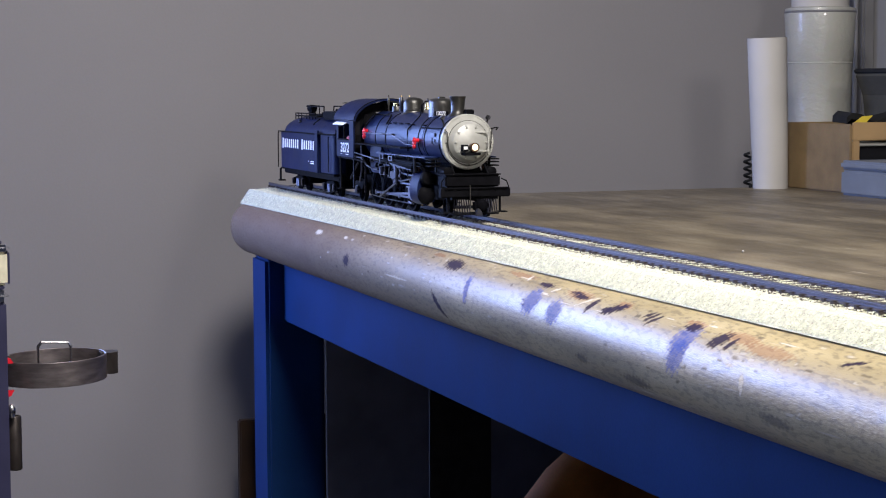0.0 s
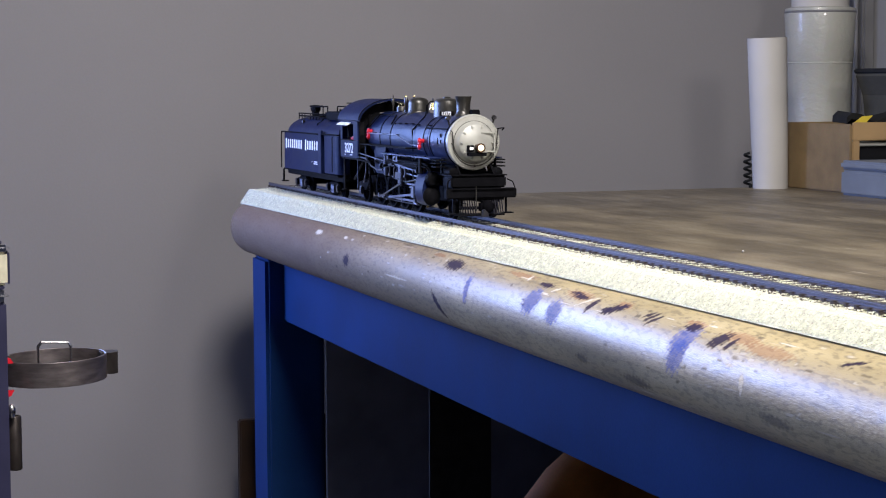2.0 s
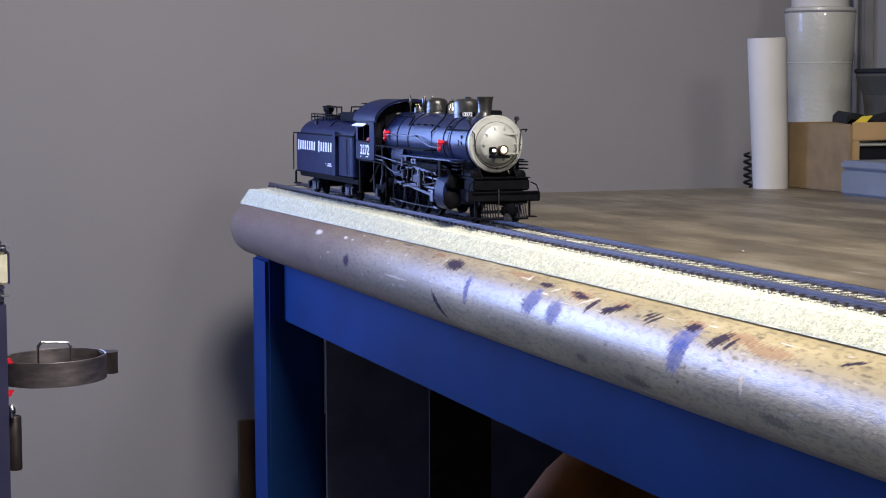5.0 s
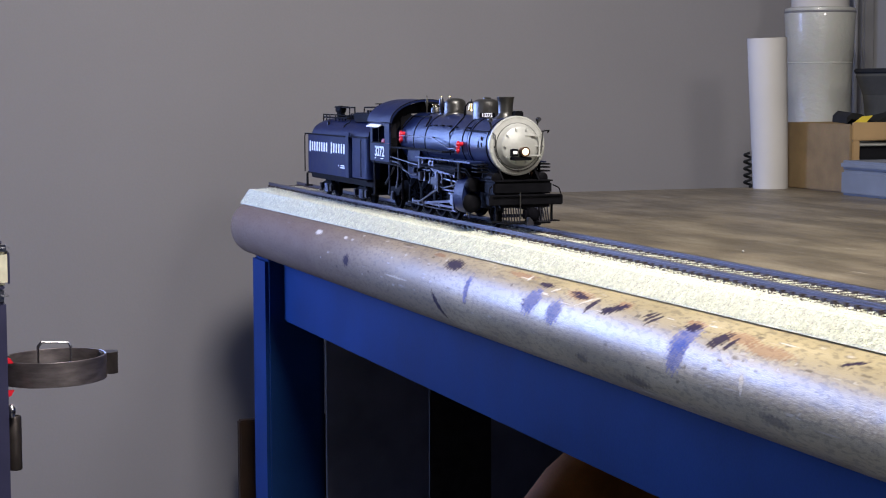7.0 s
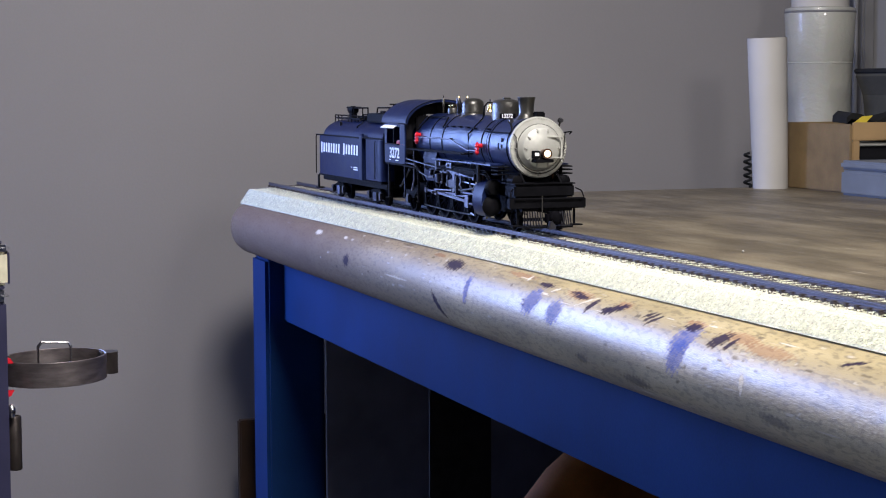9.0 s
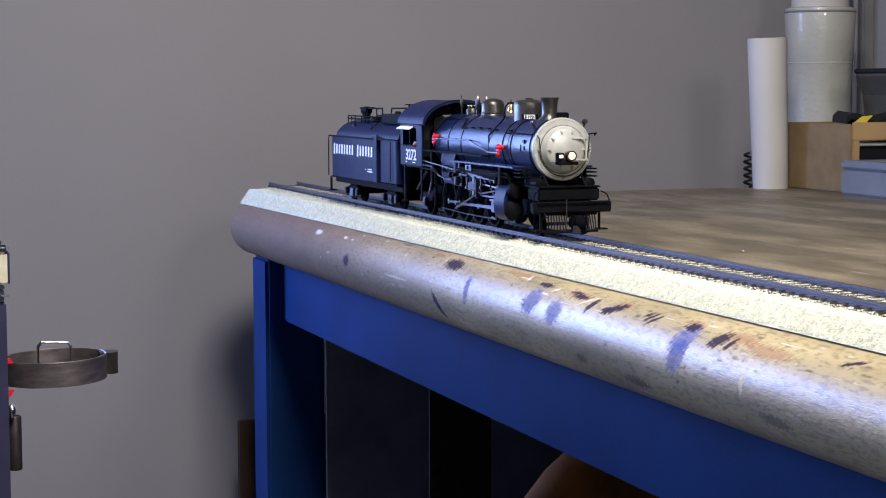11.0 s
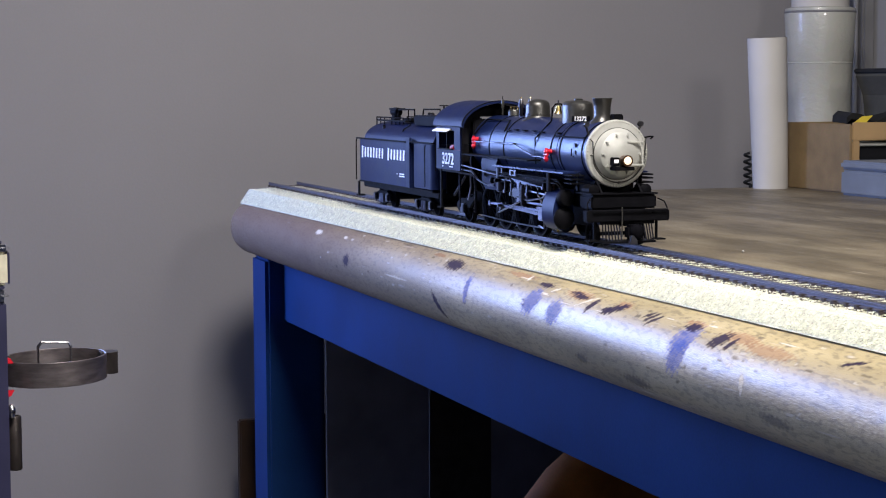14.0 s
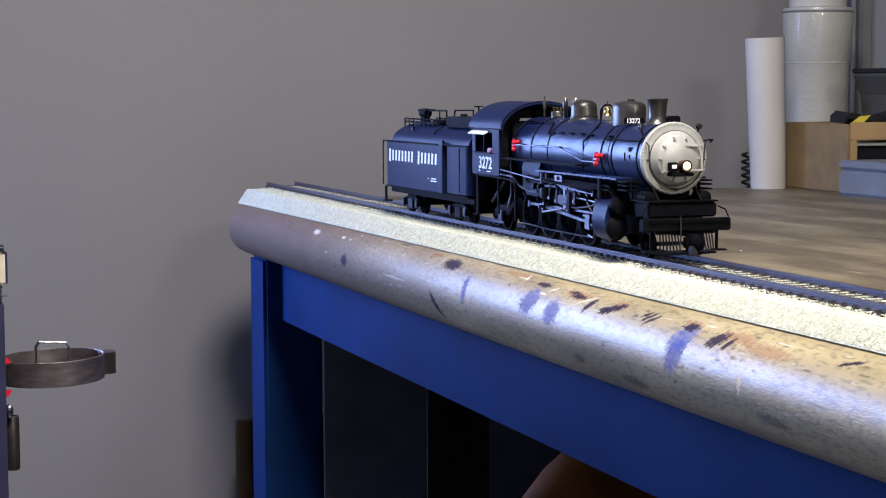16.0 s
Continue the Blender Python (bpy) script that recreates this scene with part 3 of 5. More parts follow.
# Added dark panel that stands in for the back wall's shade under the bench.
solid("shade_panel", b_box(B(), 0.080, 0.086, 0.018, 0.66, 0.45, 0.785), M_DARKBOARD, "dark grey panel added for the shaded wall under the bench", "board")


# Thin black sheet added to make the dark stretch behind the apron.
def dark_gap_sheet():
    ob = thing("dark_gap_sheet", "thin black sheet added for the darkness under the bench", "board")
    part("body", b_box(B(), 0.416, 0.42, 0.026, 0.0885, 0.45, 0.742, 0.001), M_STRAP, ob)
    part("top_strip", b_box(B(), 0.4155, 0.4205, 0.0227, 0.0915, 0.7425, 0.765, 0.003), M_STRAP, ob)
    return ob


dark_gap_sheet()


def leather_bag():
    ob = thing("leather_bag", "brown leather tool bag on the shelf under the bench", "bag")
    bm = b_ball(B(), (0.67, 0.156, 0.600), 1.0, (0.060, 0.160, 0.158), 32)
    for v in bm.verts:
        v.co.z = max(v.co.z, 0.45)
    part("body", bm, M_LEATHER, ob, smooth=60)
    return ob


leather_bag()


# ---- tool chest ----
def tool_chest():
    ob = thing("tool_chest", "dark navy enamelled tool chest with chrome trim", "tool chest")
    part("cabinet", b_box(B(), 0.22, 0.556, -0.95, -0.3785, 0.0, 0.857, 0.002), M_NAVY, ob)
    part("trim", b_box(B(), 0.215, 0.560, -0.955, -0.3760, 0.8575, 0.8665, 0.0042), M_CHROME, ob, "polished chrome strip")
    part("seal", b_box(B(), 0.222, 0.555, -0.95, -0.3795, 0.867, 0.8705, 0.001), M_NAVY, ob)
    part("drawer_front", b_box(B(), 0.222, 0.557, -0.95, -0.3770, 0.871, 0.8975, 0.002), M_CREAM, ob, "cream plastic drawer front")
    part("drawer_edge", b_box(B(), 0.222, 0.556, -0.3768, -0.3752, 0.8715, 0.8975, 0.0006), M_NAVY, ob, "chipped dark edge strip")
    part("top_rim", b_box(B(), 0.215, 0.560, -0.955, -0.3755, 0.898, 0.9035, 0.0026), M_CHROME, ob, "polished chrome rim")
    part("lid", b_box(B(), 0.222, 0.553, -0.95, -0.380, 0.904, 0.906, 0.001), M_NAVY, ob)
    return ob


tool_chest()


def filter_wrench():
    ob = thing("filter_wrench", "steel band oil filter wrench held on the tool chest", "wrench", at=pose(0.50, -0.3345, 0.7940))
    band = [(0.0432, -0.0100), (0.0432, 0.0098), (0.0428, 0.0102), (0.0420, 0.0102), (0.0416, 0.0098), (0.0416, -0.0100), (0.0420, -0.0104), (0.0428, -0.0104)]
    bm, seg = B(), 72
    rings = [[bm.verts.new((r * math.cos(2 * math.pi * i / seg), r * math.sin(2 * math.pi * i / seg), h + 0.0012 * math.sin(2 * math.pi * i / seg))) for i in range(seg)] for r, h in band]
    for a, b in zip(rings, rings[1:] + rings[:1]):
        for i in range(seg):
            bm.faces.new((a[i], a[(i + 1) % seg], b[(i + 1) % seg], b[i]))
    part("band", bm, M_BAND, ob, "dull spring steel band")
    part("buckle", b_prism(B(), [(-0.016, 0.0385), (0.004, 0.0385), (0.004, 0.0480), (0.001, 0.0530), (-0.010, 0.0545), (-0.015, 0.0510)], -0.0076, 0.0106, "z"), M_MAGNET, ob, "folded steel buckle")
    part("bail", b_tube(B(), [(-0.0415, -0.0085, -0.004), (-0.0412, -0.0085, 0.0125), (-0.0405, -0.0055, 0.0165), (-0.0405, 0.0175, 0.0150), (-0.0370, 0.0190, 0.0120), (-0.0370, 0.0190, -0.006)], 0.0012), M_CHROME, ob, "bright wire bail")
    part("grip", b_prism(B(), [(-0.0430, 0.0110), (-0.0378, 0.0110), (-0.0402, 0.0150), (-0.0430, 0.0160)], 0.036, 0.0400), M_RED, ob, "red plastic grip end", smooth=0)
    part("grip", b_prism(B(), [(-0.0430, -0.0112), (-0.0378, -0.0112), (-0.0402, -0.0155), (-0.0430, -0.0165)], 0.036, 0.0400), M_RED, ob, smooth=0)
    return ob


filter_wrench()
part_ball = thing("pivot_stud", "small chrome ball stud on the side of the tool chest", "stud")
part("ball", b_ball(B(), (0.545, -0.3755, 0.7667), 0.0042, (0.8, 0.8, 1.4)), M_CHROME, part_ball)
magnet = thing("steel_socket", "dark steel socket stuck on the side of the tool chest", "socket")
part("barrel", b_lathe(B(), [(0.0050, 0.0), (0.0058, 0.001), (0.0058, 0.0435), (0.0052, 0.0447), (0.0034, 0.0447), (0.0034, 0.03)], pose(0.535, -0.3725, 0.7165), 28), M_MAGNET, magnet)


# ---- locomotive ----
AX = Matrix.Rotation(radians(90), 4, "Y")      # turns a lathe's height onto +x
BC = 0.0635                                    # boiler centre height
DRIVERS = (-0.090, -0.125, -0.160, -0.195)
DR, PIN = 0.0168, 0.0075
ROD = 0.088
LOCO = thing("locomotive", "dark blue-black model steam locomotive with silver smokebox front", "locomotive")
TENDER = thing("tender", "dark blue-black round-topped model tender with white lettering", "tender")
MOVING = []                                    # (part, kind, data), keyed in motions()


def ring_of(profile, seg=48):
    """A closed ring turned round the x axis from (radius, x) pairs."""
    bm = B()
    rings = [[bm.verts.new((x, r * math.cos(2 * math.pi * i / seg), r * math.sin(2 * math.pi * i / seg))) for i in range(seg)] for r, x in profile]
    for a, b in zip(rings, rings[1:] + rings[:1]):
        for i in range(seg):
            bm.faces.new((a[i], a[(i + 1) % seg], b[(i + 1) % seg], b[i]))
    return bm


def on_boiler(x, deg, r):
    """A point at radius r from the boiler's centre, deg up from the side nearest the bench edge."""
    return Vector((x, -r * math.cos(radians(deg)), BC + r * math.sin(radians(deg))))


def boiler():
    part("smokebox", b_lathe(B(), [(0.0217, -0.052), (0.0221, -0.0515), (0.0221, -0.0012), (0.0218, -0.0008)], pose(0, 0, BC) @ AX, 64), M_PAINT, LOCO, "dark blue-black smokebox barrel")
    part("boiler_barrel", b_lathe(B(), [(0.0232, -0.224), (0.0236, -0.200), (0.0236, -0.140), (0.0222, -0.0525)], pose(0, 0, BC) @ AX, 64), M_PAINT, LOCO, "blue-black tapered boiler barrel")
    for x, r in ((-0.0075, 0.0222), (-0.0465, 0.0222), (-0.0625, 0.0225), (-0.1530, 0.0237), (-0.1840, 0.0237)):
        part("boiler_band", ring_of([(r - 0.0004, -0.0006), (r + 0.00035, -0.0006), (r + 0.00035, 0.0006), (r - 0.0004, 0.0006)]), M_BLACK, LOCO, "", pose(x, 0, BC))
    part("firebox", b_prism(B(), [(-0.0222, BC), (-0.0226, 0.0555), (-0.0238, 0.050), (-0.0232, 0.030), (0.0232, 0.030), (0.0238, 0.050), (0.0226, 0.0555), (0.0222, BC), (0.017, 0.079), (-0.017, 0.079)], -0.2010, -0.1680), M_FLAT, LOCO, "slab-sided firebox")
    part("backhead", b_box(B(), -0.2262, -0.2238, -0.022, 0.022, 0.035, 0.084, 0.001), M_BLACK, LOCO)
    # front ring, rivets, door
    part("smokebox_front", b_lathe(B(), [(0.0228, -0.0006), (0.02345, 0.0002), (0.02345, 0.0018), (0.0229, 0.0026), (0.0168, 0.0028), (0.0160, 0.0030)], pose(0, 0, BC) @ AX, 72), M_SILVER, LOCO, "silver painted smokebox front ring")
    bm = B()
    for k in range(60):
        a = 2 * math.pi * k / 60
        b_ball(bm, (0.0027, 0.0222 * math.cos(a), BC + 0.0222 * math.sin(a)), 0.00062, seg=6)
    part("rivets", bm, M_SILVER, LOCO, "ring of small silver rivets", smooth=60)
    door = part("smokebox_door", b_lathe(B(), [(0.0174, 0.0028), (0.0177, 0.0036), (0.0174, 0.0046), (0.0160, 0.0072), (0.0155, 0.0088), (0.0150, 0.0094), (0.0128, 0.0104), (0.0090, 0.0118), (0.0045, 0.0127), (0.0010, 0.0130)], pose(0, 0, BC) @ AX, 64), M_SILVER, LOCO, "stepped and dished silver smokebox door")
    part("door_rim", ring_of([(0.0176, 0.0028), (0.0181, 0.0028), (0.0181, 0.0034), (0.0176, 0.0034)]), M_GRAPHITE, door, "", pose(0, 0, BC))
    dog = mesh_of("door_dog", b_cyl(b_box(B(), 0.0, 0.0013, -0.0006, 0.0006, -0.0022, 0.0016, 0.0003), (0.0010, 0, 0), (0.0022, 0, 0), 0.0008, seg=8), M_SILVER)
    for k in range(10):
        part("door_dog", dog, M_SILVER, door, "", pose(0.0100, 0, BC) @ Matrix.Rotation(2 * math.pi * (k + 0.5) / 10, 4, "X") @ pose(-0.0006, 0, 0.0133, 0, 0, 0))
    part("hinge_strap", b_box(B(), 0.0108, 0.0124, 0.0030, 0.0160, BC + 0.0075, BC + 0.0088, 0.0003), M_SILVER, door, "silver hinge strap")
    part("hinge_strap", b_box(B(), 0.0108, 0.0124, 0.0060, 0.0160, BC - 0.0082, BC - 0.0069, 0.0003), M_SILVER, door)
    part("hinge_post", b_cyl(B(), (0.0108, 0.0155, BC - 0.0100), (0.0108, 0.0155, BC + 0.0100), 0.0008, seg=8), M_SILVER, door)
    arc = [(0.0052, -0.0196 * math.cos(radians(a)), BC + 0.0196 * math.sin(radians(a))) for a in range(-18, -163, -9)]
    front_rail = [(0.0042, -0.0212, BC + 0.0105), (0.0060, -0.0198, BC + 0.0085), (0.0058, -0.0194, BC)] + arc + [(0.0058, 0.0194, BC), (0.0060, 0.0198, BC + 0.0085), (0.0042, 0.0212, BC + 0.0105)]
    part("front_handrail", b_tube(B(), front_rail, 0.00050, 6), M_GRAPHITE, LOCO, "thin handrail curving round the smokebox front")
    for a in (-2, -90, -178):
        part("rail_stanchion", b_ball(b_cyl(B(), (0.0024, 0, 0), (0.0056, 0, 0), 0.0005, seg=8), (0.0056, 0, 0), 0.0010, seg=8), M_GRAPHITE, LOCO, "",
             pose(0, -0.0196 * math.cos(radians(a)), BC + 0.0196 * math.sin(radians(a))))


boiler()


def headlamp():
    lamp = part("headlamp", b_lathe(B(), [(0.0028, 0.0082), (0.0034, 0.0090), (0.0036, 0.0105), (0.0036, 0.0150), (0.0039, 0.0152), (0.0039, 0.0158), (0.0031, 0.0158)], pose(0, 0.0022, 0.0590) @ AX, 32), M_COPPER, LOCO, "small round lit headlamp", pose(0.0045, -0.0022, 0.0003))
    part("lens", b_lathe(B(), [(0.0029, 0.0150), (0.0029, 0.0157), (0.0021, 0.0163), (0.0006, 0.0166)], pose(0, 0.0022, 0.0590) @ AX, 28), M_LENS, lamp, "glowing warm lens")
    part("lamp_shelf", b_box(B(), 0.0050, 0.0150, -0.0068, 0.0078, 0.0523, 0.0547, 0.0004), M_BLACK, lamp, "black lamp bracket shelf")
    part("lamp_post", b_box(B(), 0.0090, 0.0125, 0.0007, 0.0037, 0.0545, 0.0560, 0.0003), M_BLACK, lamp)
    nb = part("number_lamp", b_box(B(), 0.0080, 0.0128, -0.0078, -0.0024, 0.0555, 0.0612, 0.0005), M_BLACK, LOCO, "small boxed number lamp", pose(0.0045, -0.0022, 0.0003))
    part("number_glass", b_box(B(), 0.0126, 0.0132, -0.0068, -0.0034, 0.0573, 0.0598, 0.0002), M_WHITE, nb, "pale number glass")
    for s in (-1, 1):
        cl = part("class_light", b_ball(B(), (-0.004, s * 0.0205, 0.0838), 0.0021), M_GRAPHITE, LOCO, "small dark classification lamp")
        part("lamp_stem", b_cyl(B(), (-0.004, s * 0.0185, 0.0765), (-0.004, s * 0.0205, 0.0825), 0.0008, seg=8), M_GRAPHITE, cl)
        part("bezel", b_lathe(B(), [(0.0012, 0.0012), (0.0017, 0.0016), (0.0017, 0.0024), (0.0010, 0.0024)], pose(-0.004, s * 0.0205, 0.0838) @ AX, 16), M_STEEL, cl)
    part("grab_iron", b_tube(B(), [(0.001, 0.0215, 0.0745), (0.005, 0.0235, 0.0752), (0.005, 0.0262, 0.0752), (0.001, 0.0262, 0.0735)], 0.0005, 6), M_BLACK, LOCO)
    part("feed_heater", b_box(B(), -0.016, -0.008, 0.0025, 0.0098, 0.0855, 0.0905, 0.0008), M_BLACK, LOCO, "small black box beside the stack")


headlamp()


def top_gear():
    part("smokestack", b_lathe(B(), [(0.0092, 0.0835), (0.0082, 0.0855), (0.0062, 0.0875), (0.0057, 0.0900), (0.0060, 0.0960), (0.0067, 0.1003), (0.0071, 0.1010), (0.0071, 0.1016), (0.0058, 0.1016), (0.0050, 0.095), (0.0050, 0.09)], pose(-0.0225, 0, 0), 40), M_GRAPHITE, LOCO, "flared graphite grey smokestack")
    sand = b_lathe(B(), [(0.0108, 0.0820), (0.0108, 0.0950), (0.0102, 0.0975), (0.0086, 0.0990), (0.0045, 0.0998), (0.0005, 0.1000)], Matrix.Identity(4), 40)
    bmesh.ops.transform(sand, matrix=pose(-0.066, 0, 0) @ Matrix.Diagonal((1.25, 1, 1, 1)), verts=sand.verts)
    sd = part("sand_dome", sand, M_GRAPHITE, LOCO, "long low dark sand dome")
    part("dome_lid", b_lathe(B(), [(0.0032, 0.0995), (0.0032, 0.1008), (0.0020, 0.1012)], pose(-0.064, 0, 0), 20), M_GRAPHITE, sd)
    st = part("steam_dome", b_lathe(B(), [(0.0125, 0.0835), (0.0102, 0.0862), (0.0094, 0.0885), (0.0093, 0.0945), (0.0087, 0.0972), (0.0068, 0.0990), (0.0035, 0.1000), (0.0004, 0.1003)], pose(-0.1415, 0, 0), 40), M_GRAPHITE, LOCO, "rounded dark steam dome")
    part("dome_band", b_lathe(B(), [(0.0094, 0.0880), (0.0098, 0.0882), (0.0098, 0.0888), (0.0094, 0.0890)], pose(-0.1415, 0, 0), 40), M_GRAPHITE, st)
    bell = part("bell", b_lathe(B(), [(0.0034, 0.0895), (0.0030, 0.0903), (0.0022, 0.0925), (0.0019, 0.0945), (0.0014, 0.0955), (0.0003, 0.0958)], pose(-0.1015, 0, 0), 28), M_BRASS, LOCO, "polished brass bell")
    part("bell_yoke", b_tube(B(), [(-0.1015, -0.0052, 0.0860), (-0.1015, -0.0050, 0.0935), (-0.1015, -0.0022, 0.0968), (-0.1015, 0.0022, 0.0968), (-0.1015, 0.0050, 0.0935), (-0.1015, 0.0052, 0.0860)], 0.0006, 6), M_BLACK, bell, "black bell yoke")
    part("bell_arm", b_cyl(B(), (-0.1015, 0, 0.0965), (-0.1015, 0, 0.0995), 0.0006, seg=8), M_STEEL, bell)
    for x, y in ((-0.1685, -0.003), (-0.1665, 0.004)):
        sv = part("safety_valve", b_lathe(B(), [(0.0016, 0.085), (0.0014, 0.0925), (0.0019, 0.0935), (0.0019, 0.0985), (0.0011, 0.1000), (0.0005, 0.1012)], pose(x, y, 0), 16), M_STEEL, LOCO, "bright safety valve")
        part("valve_cap", b_ball(B(), (x, y, 0.1008), 0.0009, seg=8), M_BRASS, sv)
    tu = part("turret", b_lathe(B(), [(0.0052, 0.084), (0.0050, 0.0905), (0.0044, 0.0915), (0.0006, 0.0918)], pose(-0.1900, 0, 0), 28), M_GRAPHITE, LOCO, "steam turret with brass valves")
    for dx, dy in ((-0.002, -0.002), (0.0022, -0.001), (0.0, 0.003)):
        part("valve", b_ball(b_cyl(B(), (-0.19 + dx, dy, 0.0912), (-0.19 + dx, dy, 0.0940), 0.0006, seg=8), (-0.19 + dx, dy, 0.0940), 0.0011, (1.3, 1.3, 0.5), 10), M_BRASS, tu, "brass valve handle")
    wh = part("whistle", b_lathe(B(), [(0.0007, 0.086), (0.0007, 0.0925), (0.0013, 0.0930), (0.0013, 0.0985), (0.0005, 0.1000)], pose(-0.2105, -0.002, 0), 12), M_GRAPHITE, LOCO, "upright steam whistle")
    part("whistle_lever", b_cyl(B(), (-0.2105, -0.002, 0.0998), (-0.2105, -0.002, 0.1022), 0.0004, seg=6), M_BLACK, wh)
    gen = part("generator", b_cyl(B(), (-0.2105, 0.004, 0.0895), (-0.2105, 0.0110, 0.0895), 0.0036, seg=20), M_BLACK, LOCO, "small turbo generator")
    part("generator_foot", b_box(B(), -0.2125, -0.2085, 0.0052, 0.0092, 0.0840, 0.0862), M_BLACK, gen)
    for x in (-0.082,):
        part("sand_pipe", b_tube(B(), [on_boiler(x, 68, 0.0330), on_boiler(x - 0.004, 60, 0.0243), on_boiler(x - 0.009, 20, 0.0243), on_boiler(x - 0.010, -25, 0.0243)], 0.00055, 6), M_BLACK, LOCO)
    # number board between stack and sand dome
    turn = pose(-0.0405, -0.0085, 0.0868, 0, 0, -56)
    nb = part("number_board", b_box(B(), -0.0006, 0.0006, -0.0074, 0.0074, -0.0020, 0.0020, 0.0003), M_BLACK, LOCO, "black number board with white numerals", turn)
    words("numerals", "13272", 0.0045, M_WHITE, nb, pose(0.0007, 0, 0, 90, 0, 90), "white numerals", 0.95)
    part("board_bracket", b_tube(B(), [(-0.0008, 0.004, -0.002), (-0.004, 0.008, -0.006)], 0.0005, 6), M_BLACK, nb)


top_gear()


def boiler_fittings():
    for s in (-1, 1):
        def side(x, z, y=0.0275):
            return (x, s * y, z)
        part("handrail", b_tube(B(), [side(-0.206, 0.0668), side(-0.1235, 0.0672), side(-0.0840, 0.0592, 0.0268), side(-0.064, 0.0592, 0.0262)] , 0.00055, 6), M_STEEL if s < 0 else M_BLACK, LOCO, "thin pale handrail along the boiler" if s < 0 else "")
        part("handrail", b_tube(B(), [(-0.060, s * 0.0205, 0.0745), (-0.035, s * 0.0202, 0.0745), (-0.006, s * 0.0205, 0.0745)], 0.0005, 6), M_BLACK, LOCO)
        for x in (-0.195, -0.160, -0.128):
            part("stanchion", b_cyl(B(), side(x, 0.0670, 0.0228), side(x, 0.0670, 0.0278), 0.0006, seg=8), M_BLACK, LOCO)
        for x, z in ((-0.0615, 0.0610), (-0.2115, 0.0660)):
            bm = b_ball(b_ball(B(), side(x, z + 0.0023, 0.0262), 0.0021, (1.1, 0.9, 0.9), 12), side(x + 0.0004, z - 0.0028, 0.0265), 0.0020, (1.0, 0.9, 1.1), 12)
            b_cyl(bm, side(x, z - 0.0052, 0.0264), side(x, z + 0.0050, 0.0262), 0.0011, seg=8)
            b_cyl(bm, side(x - 0.0026, z, 0.0264), side(x + 0.0026, z, 0.0264), 0.0011, seg=8)
            b_cyl(bm, side(x, z + 0.0023, 0.0215), side(x, z + 0.0023, 0.0262), 0.0018, seg=10)
            part("check_valve", bm, M_RED, LOCO, "bright red check valve")
        a, b = sorted((s * 0.0205, s * 0.0325))
        part("running_board", b_box(B(), -0.2235, -0.0830, a, b, 0.0556, 0.0568, 0.0003), M_BLACK, LOCO, "long black running board")
        part("running_board", b_box(B(), -0.1550, -0.0160, min(s * 0.0190, s * 0.0325), max(s * 0.0190, s * 0.0325), 0.0492, 0.0504, 0.0003), M_PAINT, LOCO, "lower blue-black running board")
        for x in (-0.140, -0.112, -0.090, -0.060, -0.035):
            part("board_bolt", b_cyl(B(), (x, s * 0.0300, 0.0504), (x, s * 0.0300, 0.0513), 0.0008, seg=6), M_DARKSTEEL, LOCO)
        for z, y in ((0.0452, 0.0312), (0.0440, 0.0300), (0.0424, 0.0314)):
            part("pipe", b_tube(B(), [side(-0.170, z, y), side(-0.100, z, y), side(-0.030, z - 0.0005, y), side(-0.024, z - 0.006, y - 0.002)], 0.0006, 6), M_BLACK, LOCO)
        part("air_tank", b_lathe(B(), [(0.0025, -0.118), (0.0050, -0.1165), (0.0054, -0.114), (0.0054, -0.060), (0.0050, -0.0575), (0.0025, -0.056)], pose(0, s * 0.0255, 0.0412) @ AX, 24), M_BLACK, LOCO, "black air reservoir under the running board")
        part("side_pipe", b_tube(B(), [side(-0.234, 0.0415, 0.0322), side(-0.196, 0.0405, 0.0322), side(-0.185, 0.0355, 0.0300), side(-0.180, 0.030, 0.029)], 0.0009, 6), M_BLACK, LOCO)
        part("step_hanger", b_box(B(), -0.045, -0.041, min(s * 0.030, s * 0.033), max(s * 0.030, s * 0.033), 0.036, 0.0491), M_BLACK, LOCO)
        for x, z in ((-0.178, 0.043), (-0.150, 0.044), (-0.164, 0.038)):
            part("injector", b_ball(b_cyl(B(), side(x - 0.006, z, 0.027), side(x + 0.006, z, 0.027), 0.0018, seg=10), side(x, z, 0.0285), 0.0026, seg=10), M_DARKSTEEL, LOCO)
    part("air_pump", b_lathe(b_lathe(B(), [(0.0030, 0.043), (0.0048, 0.0435), (0.0048, 0.0515), (0.0030, 0.052)], pose(-0.145, -0.0275, -0.003), 20), [(0.0030, 0.033), (0.0045, 0.0335), (0.0045, 0.0405), (0.0022, 0.041)], pose(-0.145, -0.0275, -0.003), 20), M_DARKSTEEL, LOCO, "two-stage air pump")
    for x in (-0.1, -0.118, -0.135):
        part("boiler_step", b_box(B(), x - 0.003, x + 0.003, -0.0215, -0.0185, 0.0768, 0.0776, 0.0002), M_BLACK, LOCO)
    for z in (0.0690, 0.0640):
        part("plate_mark", b_box(B(), -0.0205, -0.0175, -0.0227, -0.0216, z - 0.0015, z + 0.0015, 0.0002), M_DARKSTEEL, LOCO)
    part("washout_row", b_box(B(), -0.218, -0.182, -0.0248, -0.0235, 0.0560, 0.0568), M_BLACK, LOCO)


boiler_fittings()


